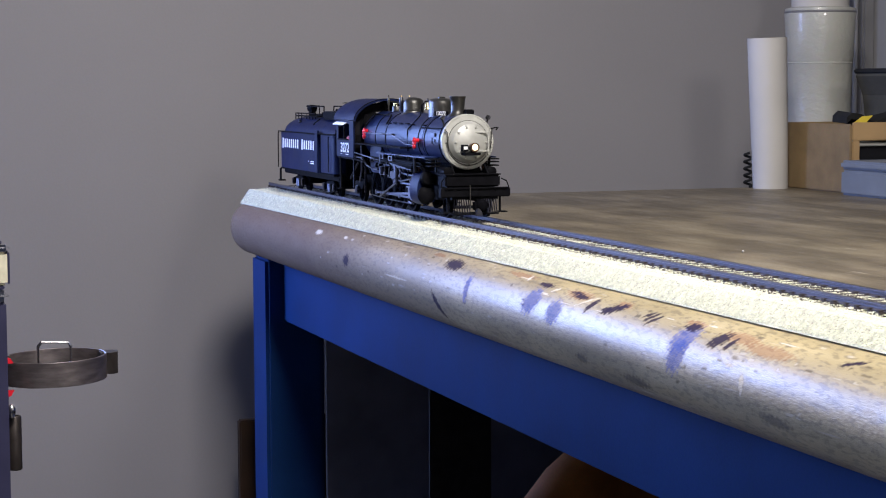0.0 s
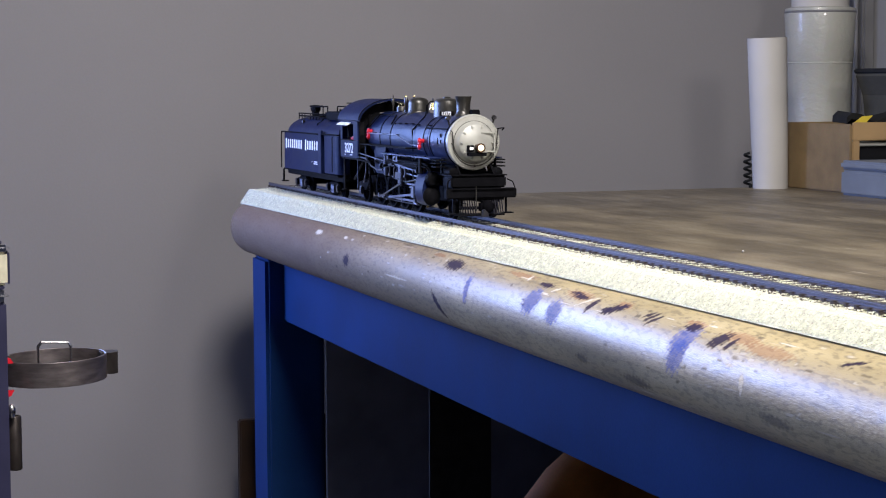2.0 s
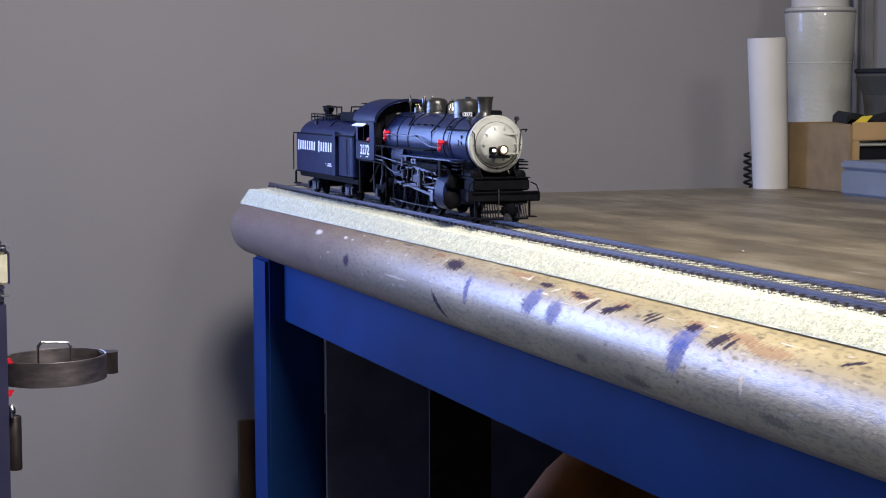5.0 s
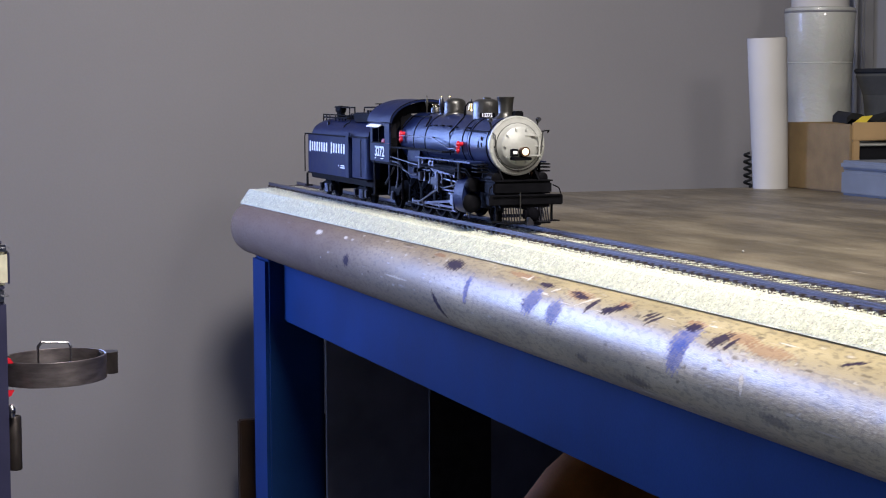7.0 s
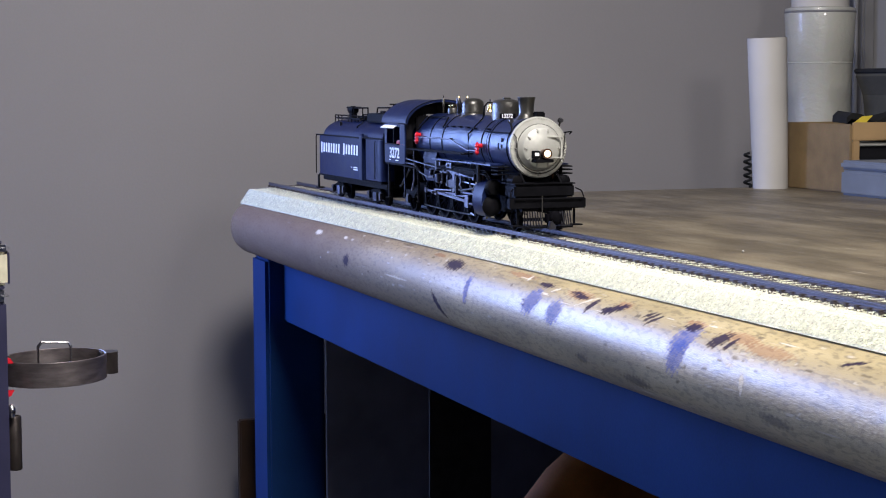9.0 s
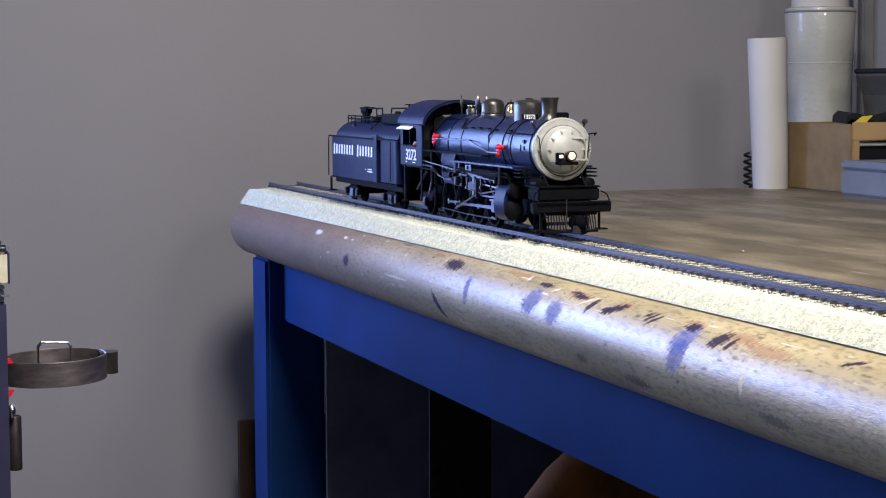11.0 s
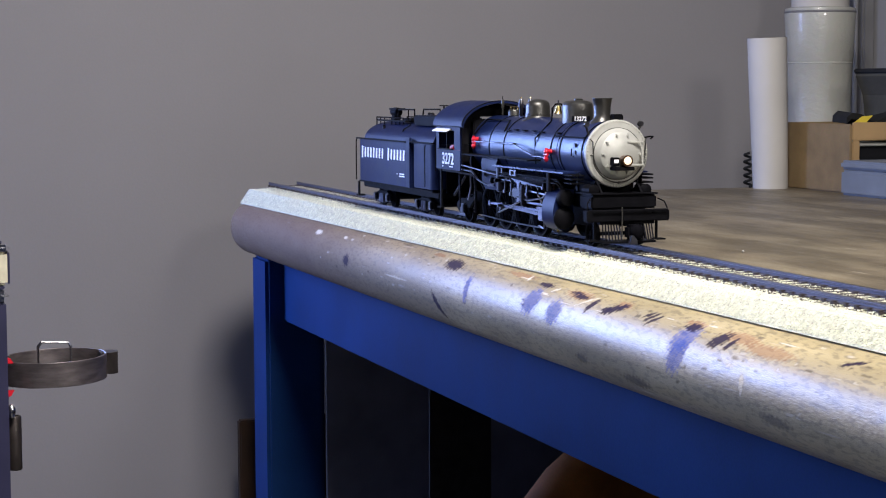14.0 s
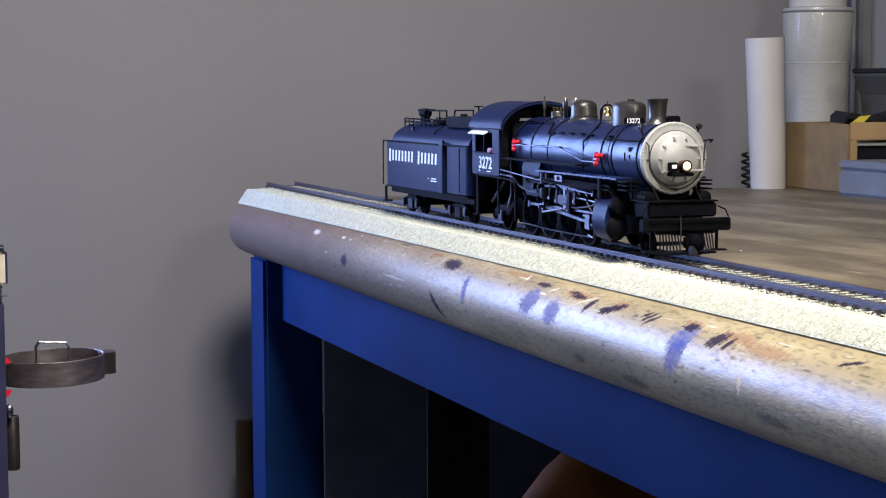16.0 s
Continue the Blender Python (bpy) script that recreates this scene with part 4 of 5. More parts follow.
def clutter():
    """Small pipes, oil cans and valves hung below the running boards."""
    rnd = random.Random(11)
    for s in (-1, 1):
        for k in range(6, 16):
            x = -0.205 + 0.0098 * k + rnd.uniform(-0.002, 0.002)
            y, z = s * rnd.uniform(0.0255, 0.0305), rnd.uniform(0.034, 0.046)
            shape, top = k % 4, 0.0556 if x < -0.156 else 0.0492
            if shape == 0:
                bm = b_tube(B(), [(x, y, top), (x, y, z), (x + rnd.uniform(-0.008, 0.008), y, z - 0.006)], 0.0006, 6)
            elif shape == 1:
                bm = b_cyl(b_cyl(B(), (x, y, z), (x, y, z + 0.005), 0.0016, seg=10), (x, y, z + 0.005), (x, y, top), 0.0005, seg=6)
            elif shape == 2:
                bm = b_cyl(b_box(B(), x - 0.0022, x + 0.0022, y - 0.0012, y + 0.0012, z, z + 0.0032, 0.0004), (x, y, z + 0.003), (x, y, top), 0.0005, seg=6)
            else:
                bm = b_ball(b_tube(B(), [(x - 0.005, y, top), (x - 0.005, y, z), (x + 0.005, y, z)], 0.0005, 6), (x + 0.005, y, z), 0.0014, seg=8)
            part("pipe_fitting", bm, M_DARKSTEEL if k % 3 else M_PAINT, LOCO)
        for x in (-0.118, -0.068):
            part("down_pipe", b_tube(B(), [(x, s * 0.0300, 0.0556 if x < -0.156 else 0.0492), (x, s * 0.0300, 0.0320), (x + 0.006, s * 0.0285, 0.0240)], 0.0007, 6), M_DARKSTEEL, LOCO)


clutter()


def side_details():
    """Lubricators, hangers, pipe runs and steps hung along the engine's sides."""
    for s in (-1, 1):
        def at(x, z, y=0.0308):
            return (x, s * y, z)

        def block(x0, x1, y0, y1, z0, z1):
            return b_box(B(), x0, x1, min(s * y0, s * y1), max(s * y0, s * y1), z0, z1, 0.0004)
        lub = part("lubricator", block(-0.1197, -0.1065, 0.0290, 0.0322, 0.0438, 0.0480), M_STEEL, LOCO, "small lubricator box")
        part("crank", b_cyl(B(), at(-0.113, 0.046, 0.0322), at(-0.113, 0.046, 0.0334), 0.0014, seg=10), M_DARKSTEEL, lub)
        for k in range(4):
            part("oil_line", b_tube(B(), [at(-0.118 + 0.003 * k, 0.044), at(-0.118 + 0.003 * k, 0.0415 - 0.0008 * k), at(-0.095 + 0.012 * k, 0.0405 - 0.0008 * k), at(-0.090 + 0.012 * k, 0.0360)], 0.00035, 6), M_STEEL, lub)
        part("oil_cup", b_cyl(b_cyl(B(), at(-0.1351, 0.0448), at(-0.1351, 0.0488), 0.0019, seg=10), at(-0.1351, 0.0488), at(-0.1351, 0.0495), 0.0008, seg=8), M_STEEL, LOCO)
        for x, z0, z1, w in ((-0.1175, 0.0285, 0.0380, 0.0012), (-0.0858, 0.0300, 0.0390, 0.0013), (-0.0546, 0.0360, 0.0410, 0.0007), (-0.1300, 0.0300, 0.0400, 0.0008), (-0.0990, 0.0255, 0.0400, 0.0007)):
            part("hanger", block(x - w, x + w, 0.0306, 0.0318, z0, z1), M_DARKSTEEL, LOCO, "dark valve gear hanger" if w > 0.001 else "")
            part("pin", b_cyl(B(), at(x, z0 + 0.0015, 0.0318), at(x, z0 + 0.0015, 0.0326), 0.0012, seg=10), M_STEEL, LOCO)
        part("gear_frame", b_tube(B(), [at(-0.1180, 0.0290), at(-0.0850, 0.0270), at(-0.0580, 0.0300), at(-0.0480, 0.0345)], 0.0007, 6), M_DARKSTEEL, LOCO)
        part("gear_frame", block(-0.1500, -0.0870, 0.0262, 0.0272, 0.0385, 0.0402), M_DARKSTEEL, LOCO)
        part("brake_rod", b_tube(B(), [at(-0.2050, 0.0085, 0.0215), at(-0.1480, 0.0070, 0.0215), at(-0.0760, 0.0070, 0.0215)], 0.0006, 6), M_DARKSTEEL, LOCO)
        for x in (-0.1075, -0.1425, -0.1775):
            part("spring_hanger", block(x - 0.0060, x + 0.0060, 0.0190, 0.0215, 0.0310, 0.0345), M_SHADE_IRON, LOCO)
            part("equalizer", b_tube(B(), [at(x - 0.015, 0.0335, 0.0225), at(x, 0.0360, 0.0225), at(x + 0.015, 0.0335, 0.0225)], 0.0009, 6), M_DARKSTEEL, LOCO)
        for k in range(6):
            x = -0.2140 + 0.0060 * k
            part("staybolt", b_ball(B(), at(x, 0.0400 + 0.0016 * (k % 2), 0.0240), 0.0007, seg=6), M_DARKSTEEL, LOCO)
        part("feed_pipe", b_tube(B(), [at(-0.2240, 0.0440, 0.0318), at(-0.2000, 0.0432, 0.0318), at(-0.1880, 0.0370, 0.0310), at(-0.1700, 0.0340, 0.0300), at(-0.1560, 0.0345, 0.0300)], 0.0008, 6), M_DARKSTEEL, LOCO)
        part("injector_pipe", b_tube(B(), [at(-0.2060, 0.0550), at(-0.2060, 0.0300), at(-0.2120, 0.0200)], 0.0008, 6), M_STEEL, LOCO)
        part("cock", b_ball(b_cyl(B(), at(-0.2060, 0.0400), at(-0.1990, 0.0405), 0.0010, seg=8), at(-0.1990, 0.0405), 0.0016, seg=8), M_STEEL, LOCO)
        part("relief_valve", b_cyl(b_ball(B(), at(-0.0400, 0.0402, 0.0290), 0.0014, seg=8), at(-0.0400, 0.0370, 0.0290), at(-0.0400, 0.0402, 0.0290), 0.0009, seg=8), M_COPPER, LOCO, "brown copper relief valve")
        # pipe over the back of the boiler, and step brackets
        part("steam_pipe", b_tube(B(), [Vector((p.x, -s * p.y, p.z)) for p in (on_boiler(-0.2195, 20, 0.0246), on_boiler(-0.2130, 55, 0.0248), on_boiler(-0.1630, 55, 0.0248), on_boiler(-0.1565, 30, 0.0246))], 0.0006, 6), M_BLACK, LOCO, "thin pipe along the back of the boiler")
    for x in (-0.150, -0.085, -0.055):
        part("boiler_step", b_box(B(), x - 0.003, x + 0.003, -0.0212, -0.0180, 0.0762, 0.0771, 0.0002), M_BLACK, LOCO)
    part("smokebox_mark", b_tube(B(), [on_boiler(-0.0255, 8, 0.0224), on_boiler(-0.0255, -6, 0.0224), on_boiler(-0.0215, -6, 0.0224)], 0.0004, 6), M_DARKSTEEL, LOCO)


side_details()


def cab():
    c = part("cab", b_box(B(), -0.2860, -0.2265, -0.0305, 0.0305, 0.0405, 0.0424), M_BLACK, LOCO, "cab with white number, pale awning and curved roof")
    for s in (-1, 1):
        a, b = sorted((s * 0.0312, s * 0.0325))
        part("cab_side", b_box(B(), -0.2845, -0.2265, a, b, 0.0425, 0.0590, 0.0002), M_FLAT, c, "blue-black lower cab side")
        part("cab_post", b_box(B(), -0.2405, -0.2265, a, b, 0.0592, 0.0785), M_FLAT, c)
        part("cab_post", b_box(B(), -0.2845, -0.2775, a, b, 0.0592, 0.0785), M_FLAT, c)
        part("cab_rail", b_box(B(), -0.2773, -0.2407, a, b, 0.0745, 0.0785), M_FLAT, c)
        part("window_frame", b_box(B(), -0.2600, -0.2585, a + 0.0002, b - 0.0002, 0.0592, 0.0743), M_BLACK, c)
        part("armrest", b_box(B(), -0.2765, -0.2420, min(s * 0.0327, s * 0.0345), max(s * 0.0327, s * 0.0345), 0.0588, 0.0598), M_BLACK, c)
        # Light on the near awning is put in as white; the far one stays blue-black.
        part("awning", b_prism(B(), [(s * 0.0326, 0.0762), (s * 0.0368, 0.0740), (s * 0.0367, 0.0732), (s * 0.0326, 0.0752)], -0.2830, -0.2480), M_WHITE if s < 0 else M_FLAT, c, "cab window awning coloured white for the light on it" if s < 0 else "")
        part("cab_step", b_box(B(), -0.2820, -0.2740, min(s * 0.029, s * 0.0325), max(s * 0.029, s * 0.0325), 0.0100, 0.0112), M_BLACK, c)
        part("step_hanger", b_box(B(), -0.2795, -0.2765, min(s * 0.0298, s * 0.0310), max(s * 0.0298, s * 0.0310), 0.0112, 0.0425), M_BLACK, c)
        part("grab_rail", b_cyl(B(), (-0.2862, s * 0.0325, 0.0400), (-0.2862, s * 0.0325, 0.0680), 0.0005, seg=6), M_BLACK, c)
    part("cab_front", b_prism(B(), [(-0.0310, 0.0425), (-0.0240, 0.0425), (-0.0240, 0.0720), (-0.014, 0.0858), (0.014, 0.0858), (0.0240, 0.0720), (0.0240, 0.0425), (0.0310, 0.0425), (0.0310, 0.0785), (0.020, 0.092), (0, 0.0965), (-0.020, 0.092), (-0.0310, 0.0785)], -0.2300, -0.2285), M_BLACK, c, "black cab front sheet", smooth=0)
    part("front_window", b_box(B(), -0.2284, -0.2280, -0.0300, -0.0255, 0.0640, 0.0770), M_GLASS, c)
    outer = [(-0.0342 * math.cos(radians(a)), 0.0783 + 0.0200 * math.sin(radians(a)) ** 1.1) for a in range(0, 181, 9)]
    inner = [(-0.0330 * math.cos(radians(a)), 0.0773 + 0.0194 * math.sin(radians(a)) ** 1.1) for a in range(180, -1, -9)]
    part("roof", b_prism(B(), outer + inner, -0.2880, -0.2165), M_FLAT, c, "curved blue-black cab roof")
    part("roof_rib", b_prism(B(), [(y * 1.012, z + 0.0006) for y, z in outer] + list(reversed(outer)), -0.2178, -0.2166), M_BLACK, c, smooth=0)
    words("cab_number", "3272", 0.0128, M_WHITE, c, pose(-0.2555, -0.03262, 0.0510, 90, 0, 0), "white engine number", 1.12)
    for x, w in ((-0.2680, 0.003), (-0.2480, 0.008)):
        part("small_lettering", b_box(B(), x - w / 2, x + w / 2, -0.03275, -0.0325, 0.0447, 0.0454), M_WHITE, c, "tiny white lettering")
    part("seat_cushion", b_box(B(), -0.262, -0.252, -0.029, -0.020, 0.0560, 0.0625, 0.001), M_RED, c, "red seat back inside the cab")
    part("grab_iron", b_tube(B(), [(-0.2170, -0.0335, 0.0430), (-0.2170, -0.0335, 0.0770)], 0.0004, 6), M_BLACK, c)


cab()


def front_end():
    part("pilot_deck", b_box(B(), -0.006, 0.0150, -0.0245, 0.0245, 0.0262, 0.0358, 0.0012), M_BLACK, LOCO, "black pilot deck box")
    part("deck_plate", b_box(B(), -0.012, 0.0160, -0.0250, 0.0250, 0.0360, 0.0370, 0.0003), M_BLACK, LOCO)
    beam = part("buffer_beam", b_box(B(), 0.0152, 0.0222, -0.0310, 0.0308, 0.0180, 0.0260, 0.0007), M_BLACK, LOCO, "heavy black buffer beam")
    for y in (-0.026, -0.018, 0.018, 0.026):
        part("bolt", b_ball(B(), (0.0222, y, 0.0238), 0.0007, seg=8), M_BLACK, beam)
    part("smokebox_saddle", b_prism(B(), [(-0.020, 0.026), (0.020, 0.026), (0.0125, 0.0440), (-0.0125, 0.0440)], -0.036, -0.006), M_BLACK, LOCO)
    pilot = part("pilot", b_box(B(), 0.0155, 0.0200, -0.0205, 0.0205, 0.0160, 0.0179, 0.0003), M_BLACK, LOCO, "slatted pilot under the beam")
    part("pilot_base", b_prism(B(), [(0.012, -0.0215), (0.0240, -0.0195), (0.0275, -0.0060), (0.0275, 0.0060), (0.0240, 0.0195), (0.012, 0.0215)], 0.0036, 0.0050, "z"), M_BLACK, pilot)
    for k in range(19):
        y = -0.0190 + 0.0380 * k / 18
        if abs(y) < 0.0045:
            continue
        foot = 0.0265 - 0.0040 * (abs(y) / 0.019) ** 2
        part("slat", b_cyl(B(), (0.0195, y * 0.96, 0.0165), (foot - 0.001, y, 0.0046), 0.00050, seg=6), M_DARKSTEEL, pilot)
    cbm = b_box(B(), 0.0200, 0.0290, -0.0030, 0.0066, 0.0058, 0.0160, 0.0018)
    b_ball(cbm, (0.0292, 0.0030, 0.0112), 0.0050, (0.8, 1.0, 1.1), 14)
    coup = part("coupler", cbm, M_SHADE_IRON, LOCO, "heavy dark knuckle coupler", smooth=50)
    part("knuckle", b_prism(B(), [(-0.0040, 0.0030), (0.0022, 0.0030), (0.0016, 0.0062), (-0.0010, 0.0092), (-0.0026, 0.0088)], 0.0290, 0.0325), M_STEEL, coup, "bright worn knuckle")
    part("uncoupling_lever", b_tube(B(), [(0.0232, -0.0060, 0.0255), (0.0240, -0.0058, 0.0275), (0.0240, -0.0058, 0.0100), (0.0250, -0.0058, 0.0080)], 0.0005, 6), M_GRAPHITE, LOCO, "pale uncoupling rod")
    part("cut_lever", b_cyl(B(), (0.0233, -0.028, 0.0255), (0.0233, 0.028, 0.0255), 0.0005, seg=6), M_BLACK, LOCO)
    for s in (-1, 1):
        part("front_step", b_box(B(), 0.0130, 0.0210, min(s * 0.0215, s * 0.0285), max(s * 0.0215, s * 0.0285), 0.0048, 0.0058), M_BLACK, LOCO)
        part("step_bracket", b_box(B(), 0.0160, 0.0175, min(s * 0.0225, s * 0.0240), max(s * 0.0225, s * 0.0240), 0.0058, 0.0180), M_BLACK, LOCO)
        part("deck_cylinder", b_lathe(B(), [(0.0025, -0.008), (0.0042, -0.0075), (0.0042, 0.0040), (0.0025, 0.0050)], pose(0.004, s * 0.0195, 0.0385) @ AX, 20), M_BLACK, LOCO)
        part("end_handrail", b_tube(B(), [(0.0200, s * 0.0300, 0.0262), (0.0180, s * 0.0288, 0.0310), (0.0140, s * 0.0255, 0.0330)], 0.0005, 6), M_BLACK, LOCO)
        part("smokebox_brace", b_cyl(B(), (0.0120, s * 0.0150, 0.0362), (-0.0020, s * 0.0150, 0.0480), 0.0008, seg=8), M_BLACK, LOCO)
        for z in (0.0480, 0.0455, 0.0425):
            part("step_tread", b_box(B(), -0.018, -0.004, min(s * 0.0215, s * 0.0310), max(s * 0.0215, s * 0.0310), z, z + 0.0010, 0.0002), M_BLACK, LOCO)
        part("tread_hanger", b_box(B(), -0.012, -0.009, min(s * 0.0235, s * 0.0245), max(s * 0.0235, s * 0.0245), 0.0380, 0.0500), M_BLACK, LOCO)
        # cylinder block with valve chest, both with domed front heads
        a, b = sorted((s * 0.0200, s * 0.0352))
        cyl = part("cylinder", b_prism(B(), [(s * 0.0200, 0.0120), (s * 0.0285, 0.0092), (s * 0.0318, 0.0105), (s * 0.0341, 0.0135), (s * 0.0354, 0.0180), (s * 0.0356, 0.0225), (s * 0.0350, 0.0270), (s * 0.0336, 0.0315), (s * 0.0314, 0.0350), (s * 0.0280, 0.0374), (s * 0.0200, 0.0378)], -0.0475, -0.0265), M_FLAT, LOCO, "smooth blue-black cylinder jacket")
        part("cylinder_head", b_lathe(B(), [(0.0074, -0.0085), (0.0078, -0.0075), (0.0078, -0.0060), (0.0066, -0.0045), (0.0040, -0.0030), (0.0012, -0.0026)], pose(-0.018, s * 0.0280, 0.0178) @ AX, 32), M_BLACK, cyl, "domed black cylinder head")
        part("valve_head", b_lathe(B(), [(0.0058, -0.0085), (0.0061, -0.0070), (0.0061, -0.0030), (0.0050, -0.0012), (0.0020, -0.0002)], pose(-0.018, s * 0.0275, 0.0322) @ AX, 32), M_BLACK, cyl, "domed black valve chest head")
        part("back_head", b_lathe(B(), [(0.0020, -0.0415), (0.0060, -0.0400), (0.0072, -0.0368)], pose(-0.0105, s * 0.0280, 0.0178) @ AX, 28), M_DARKSTEEL, cyl)
        part("drain_cock", b_cyl(B(), (-0.034, s * 0.0285, 0.0075), (-0.034, s * 0.0285, 0.0100), 0.0009, seg=8), M_BRASS, cyl)


front_end()


# ---- running gear ----
def spokes_of(wheel, mesh, count):
    for k in range(count):
        part("spoke", mesh, M_SHADE_IRON, wheel, "", Matrix.Rotation(2 * math.pi * k / count, 4, "Y"))


def spoke_mesh(r, hub):
    return mesh_of("spoke", b_box(B(), -r * 0.040, r * 0.040, -0.0011, 0.0011, hub * 0.8, r * 0.84), M_SHADE_IRON, 0)


def wheel_mesh(name, r, hub, weight=False, pin=False):
    bm = B()
    w = 0.0016
    seg = 40
    prof = [(r * 0.80, -w), (r * 0.90, -w), (r * 0.90, w), (r * 0.80, w)]
    rings = [[bm.verts.new((a * math.cos(2 * math.pi * i / seg), y, a * math.sin(2 * math.pi * i / seg))) for i in range(seg)] for a, y in prof]
    for p, q in zip(rings, rings[1:] + rings[:1]):
        for i in range(seg):
            bm.faces.new((p[i], p[(i + 1) % seg], q[(i + 1) % seg], q[i]))
    b_cyl(bm, (0, -w * 1.2, 0), (0, w * 1.2, 0), hub, seg=20)
    if weight:
        pts = [(r * 0.82 * math.cos(radians(a)), r * 0.82 * math.sin(radians(a))) for a in range(130, 231, 10)]
        b_prism(bm, pts, -w * 0.95, w * 0.95, "y")
    if pin:
        b_cyl(bm, (PIN, -w * 1.3, 0), (PIN, w * 1.3, 0), hub * 0.7, seg=16)
    return mesh_of(name, bm, M_SHADE_IRON)


def tyre_mesh(r):
    bm, seg = B(), 48
    prof = [(r * 0.89, -0.0018), (r * 0.985, -0.0018), (r, -0.0012), (r, 0.0010), (r * 1.05, 0.0012), (r * 1.05, 0.0018), (r * 0.89, 0.0018)]
    rings = [[bm.verts.new((a * math.cos(2 * math.pi * i / seg), y, a * math.sin(2 * math.pi * i / seg))) for i in range(seg)] for a, y in prof]
    for p, q in zip(rings, rings[1:] + rings[:1]):
        for i in range(seg):
            bm.faces.new((p[i], p[(i + 1) % seg], q[(i + 1) % seg], q[i]))
    return mesh_of("tyre", bm, M_BLACK)


def wheels():
    dm, dt = wheel_mesh("driving_wheel", DR, 0.0034, True, True), tyre_mesh(DR)
    ds = spoke_mesh(DR, 0.0034)
    for x in DRIVERS:
        for s in (-1, 1):
            # the far side leads by a quarter turn
            w = part("driving_wheel", dm, M_BLACK, LOCO, "black spoked driving wheel")
            spokes_of(w, ds, 15)
            part("tyre", dt, M_DARKSTEEL, w, "", Matrix.Identity(4) if s < 0 else Matrix.Rotation(math.pi, 4, "Z"))
            MOVING.append((w, "wheel", (x, s * 0.0172, DR, 0.0 if s < 0 else -90.0)))
        part("axle", b_cyl(B(), (x, -0.0160, DR), (x, 0.0160, DR), 0.0018, seg=12), M_DARKSTEEL, LOCO)
    pm, pt = wheel_mesh("pilot_wheel", 0.0085, 0.0018), tyre_mesh(0.0085)
    for x, r, nm in ((0.0005, 0.0085, "pilot_wheel"), (-0.2430, 0.0110, "trailing_wheel")):
        wm, wt = (pm, pt) if r < 0.009 else (wheel_mesh(nm, r, 0.0022), tyre_mesh(r))
        sm = spoke_mesh(r, 0.0018)
        for s in (-1, 1):
            w = part(nm, wm, M_BLACK, LOCO, "small black spoked wheel")
            spokes_of(w, sm, 10)
            part("tyre", wt, M_DARKSTEEL, w, "", Matrix.Identity(4) if s < 0 else Matrix.Rotation(math.pi, 4, "Z"))
            MOVING.append((w, "wheel", (x, s * 0.0172, r, 0.0)))
        part("axle", b_cyl(B(), (x, -0.0160, r), (x, 0.0160, r), 0.0014, seg=12), M_DARKSTEEL, LOCO)
    part("main_frame", b_box(b_box(B(), -0.225, -0.004, -0.0125, -0.0105, 0.0125, 0.0290), -0.225, -0.004, 0.0105, 0.0125, 0.0125, 0.0290), M_BLACK, LOCO, "black bar frame", smooth=0)
    part("frame_stay", b_box(B(), -0.210, -0.037, -0.0105, 0.0105, 0.0150, 0.0420), M_BLACK, LOCO, "", smooth=0)
    part("ash_pan", b_prism(B(), [(-0.0190, 0.0262), (0.0190, 0.0262), (0.0135, 0.0070), (-0.0135, 0.0070)], -0.232, -0.2135), M_BLACK, LOCO, smooth=0)
    for s in (-1, 1):
        a, b = sorted((s * 0.0205, s * 0.0225))
        tf = part("trailing_truck", b_prism(B(), [(-0.262, 0.0150), (-0.252, 0.0195), (-0.232, 0.0195), (-0.2210, 0.0235), (-0.2195, 0.0210), (-0.232, 0.0125), (-0.252, 0.0105), (-0.262, 0.0105)], a, b, "y"), M_BLACK, LOCO, "cast trailing truck frame")
        part("journal_box", b_box(B(), -0.2470, -0.2390, min(s * 0.0226, s * 0.0255), max(s * 0.0226, s * 0.0255), 0.0075, 0.0155, 0.0008), M_DARKSTEEL, tf)
        part("brace", b_cyl(B(), (-0.255, s * 0.0270, 0.0215), (-0.228, s * 0.0270, 0.0385), 0.0010, seg=8), M_DARKSTEEL, LOCO)
        part("brace", b_cyl(B(), (-0.2365, s * 0.0290, 0.0130), (-0.2365, s * 0.0290, 0.0400), 0.0010, seg=8), M_DARKSTEEL, LOCO)
        part("ash_pipe", b_tube(B(), [(-0.2130, s * 0.0250, 0.0400), (-0.2050, s * 0.0270, 0.0280), (-0.2090, s * 0.0260, 0.0100)], 0.0012, 6), M_DARKSTEEL, LOCO)
        for x in (-0.1075, -0.1425, -0.1775):
            hang = part("brake_hanger", b_box(B(), x - 0.0010, x + 0.0010, min(s * 0.0160, s * 0.0190), max(s * 0.0160, s * 0.0190), 0.0070, 0.0265, 0.0003), M_BLACK, LOCO)
            part("brake_shoe", b_box(B(), x - 0.0022, x + 0.0008, min(s * 0.0155, s * 0.0188), max(s * 0.0155, s * 0.0188), 0.0110, 0.0180, 0.0005), M_DARKSTEEL, hang)


wheels()


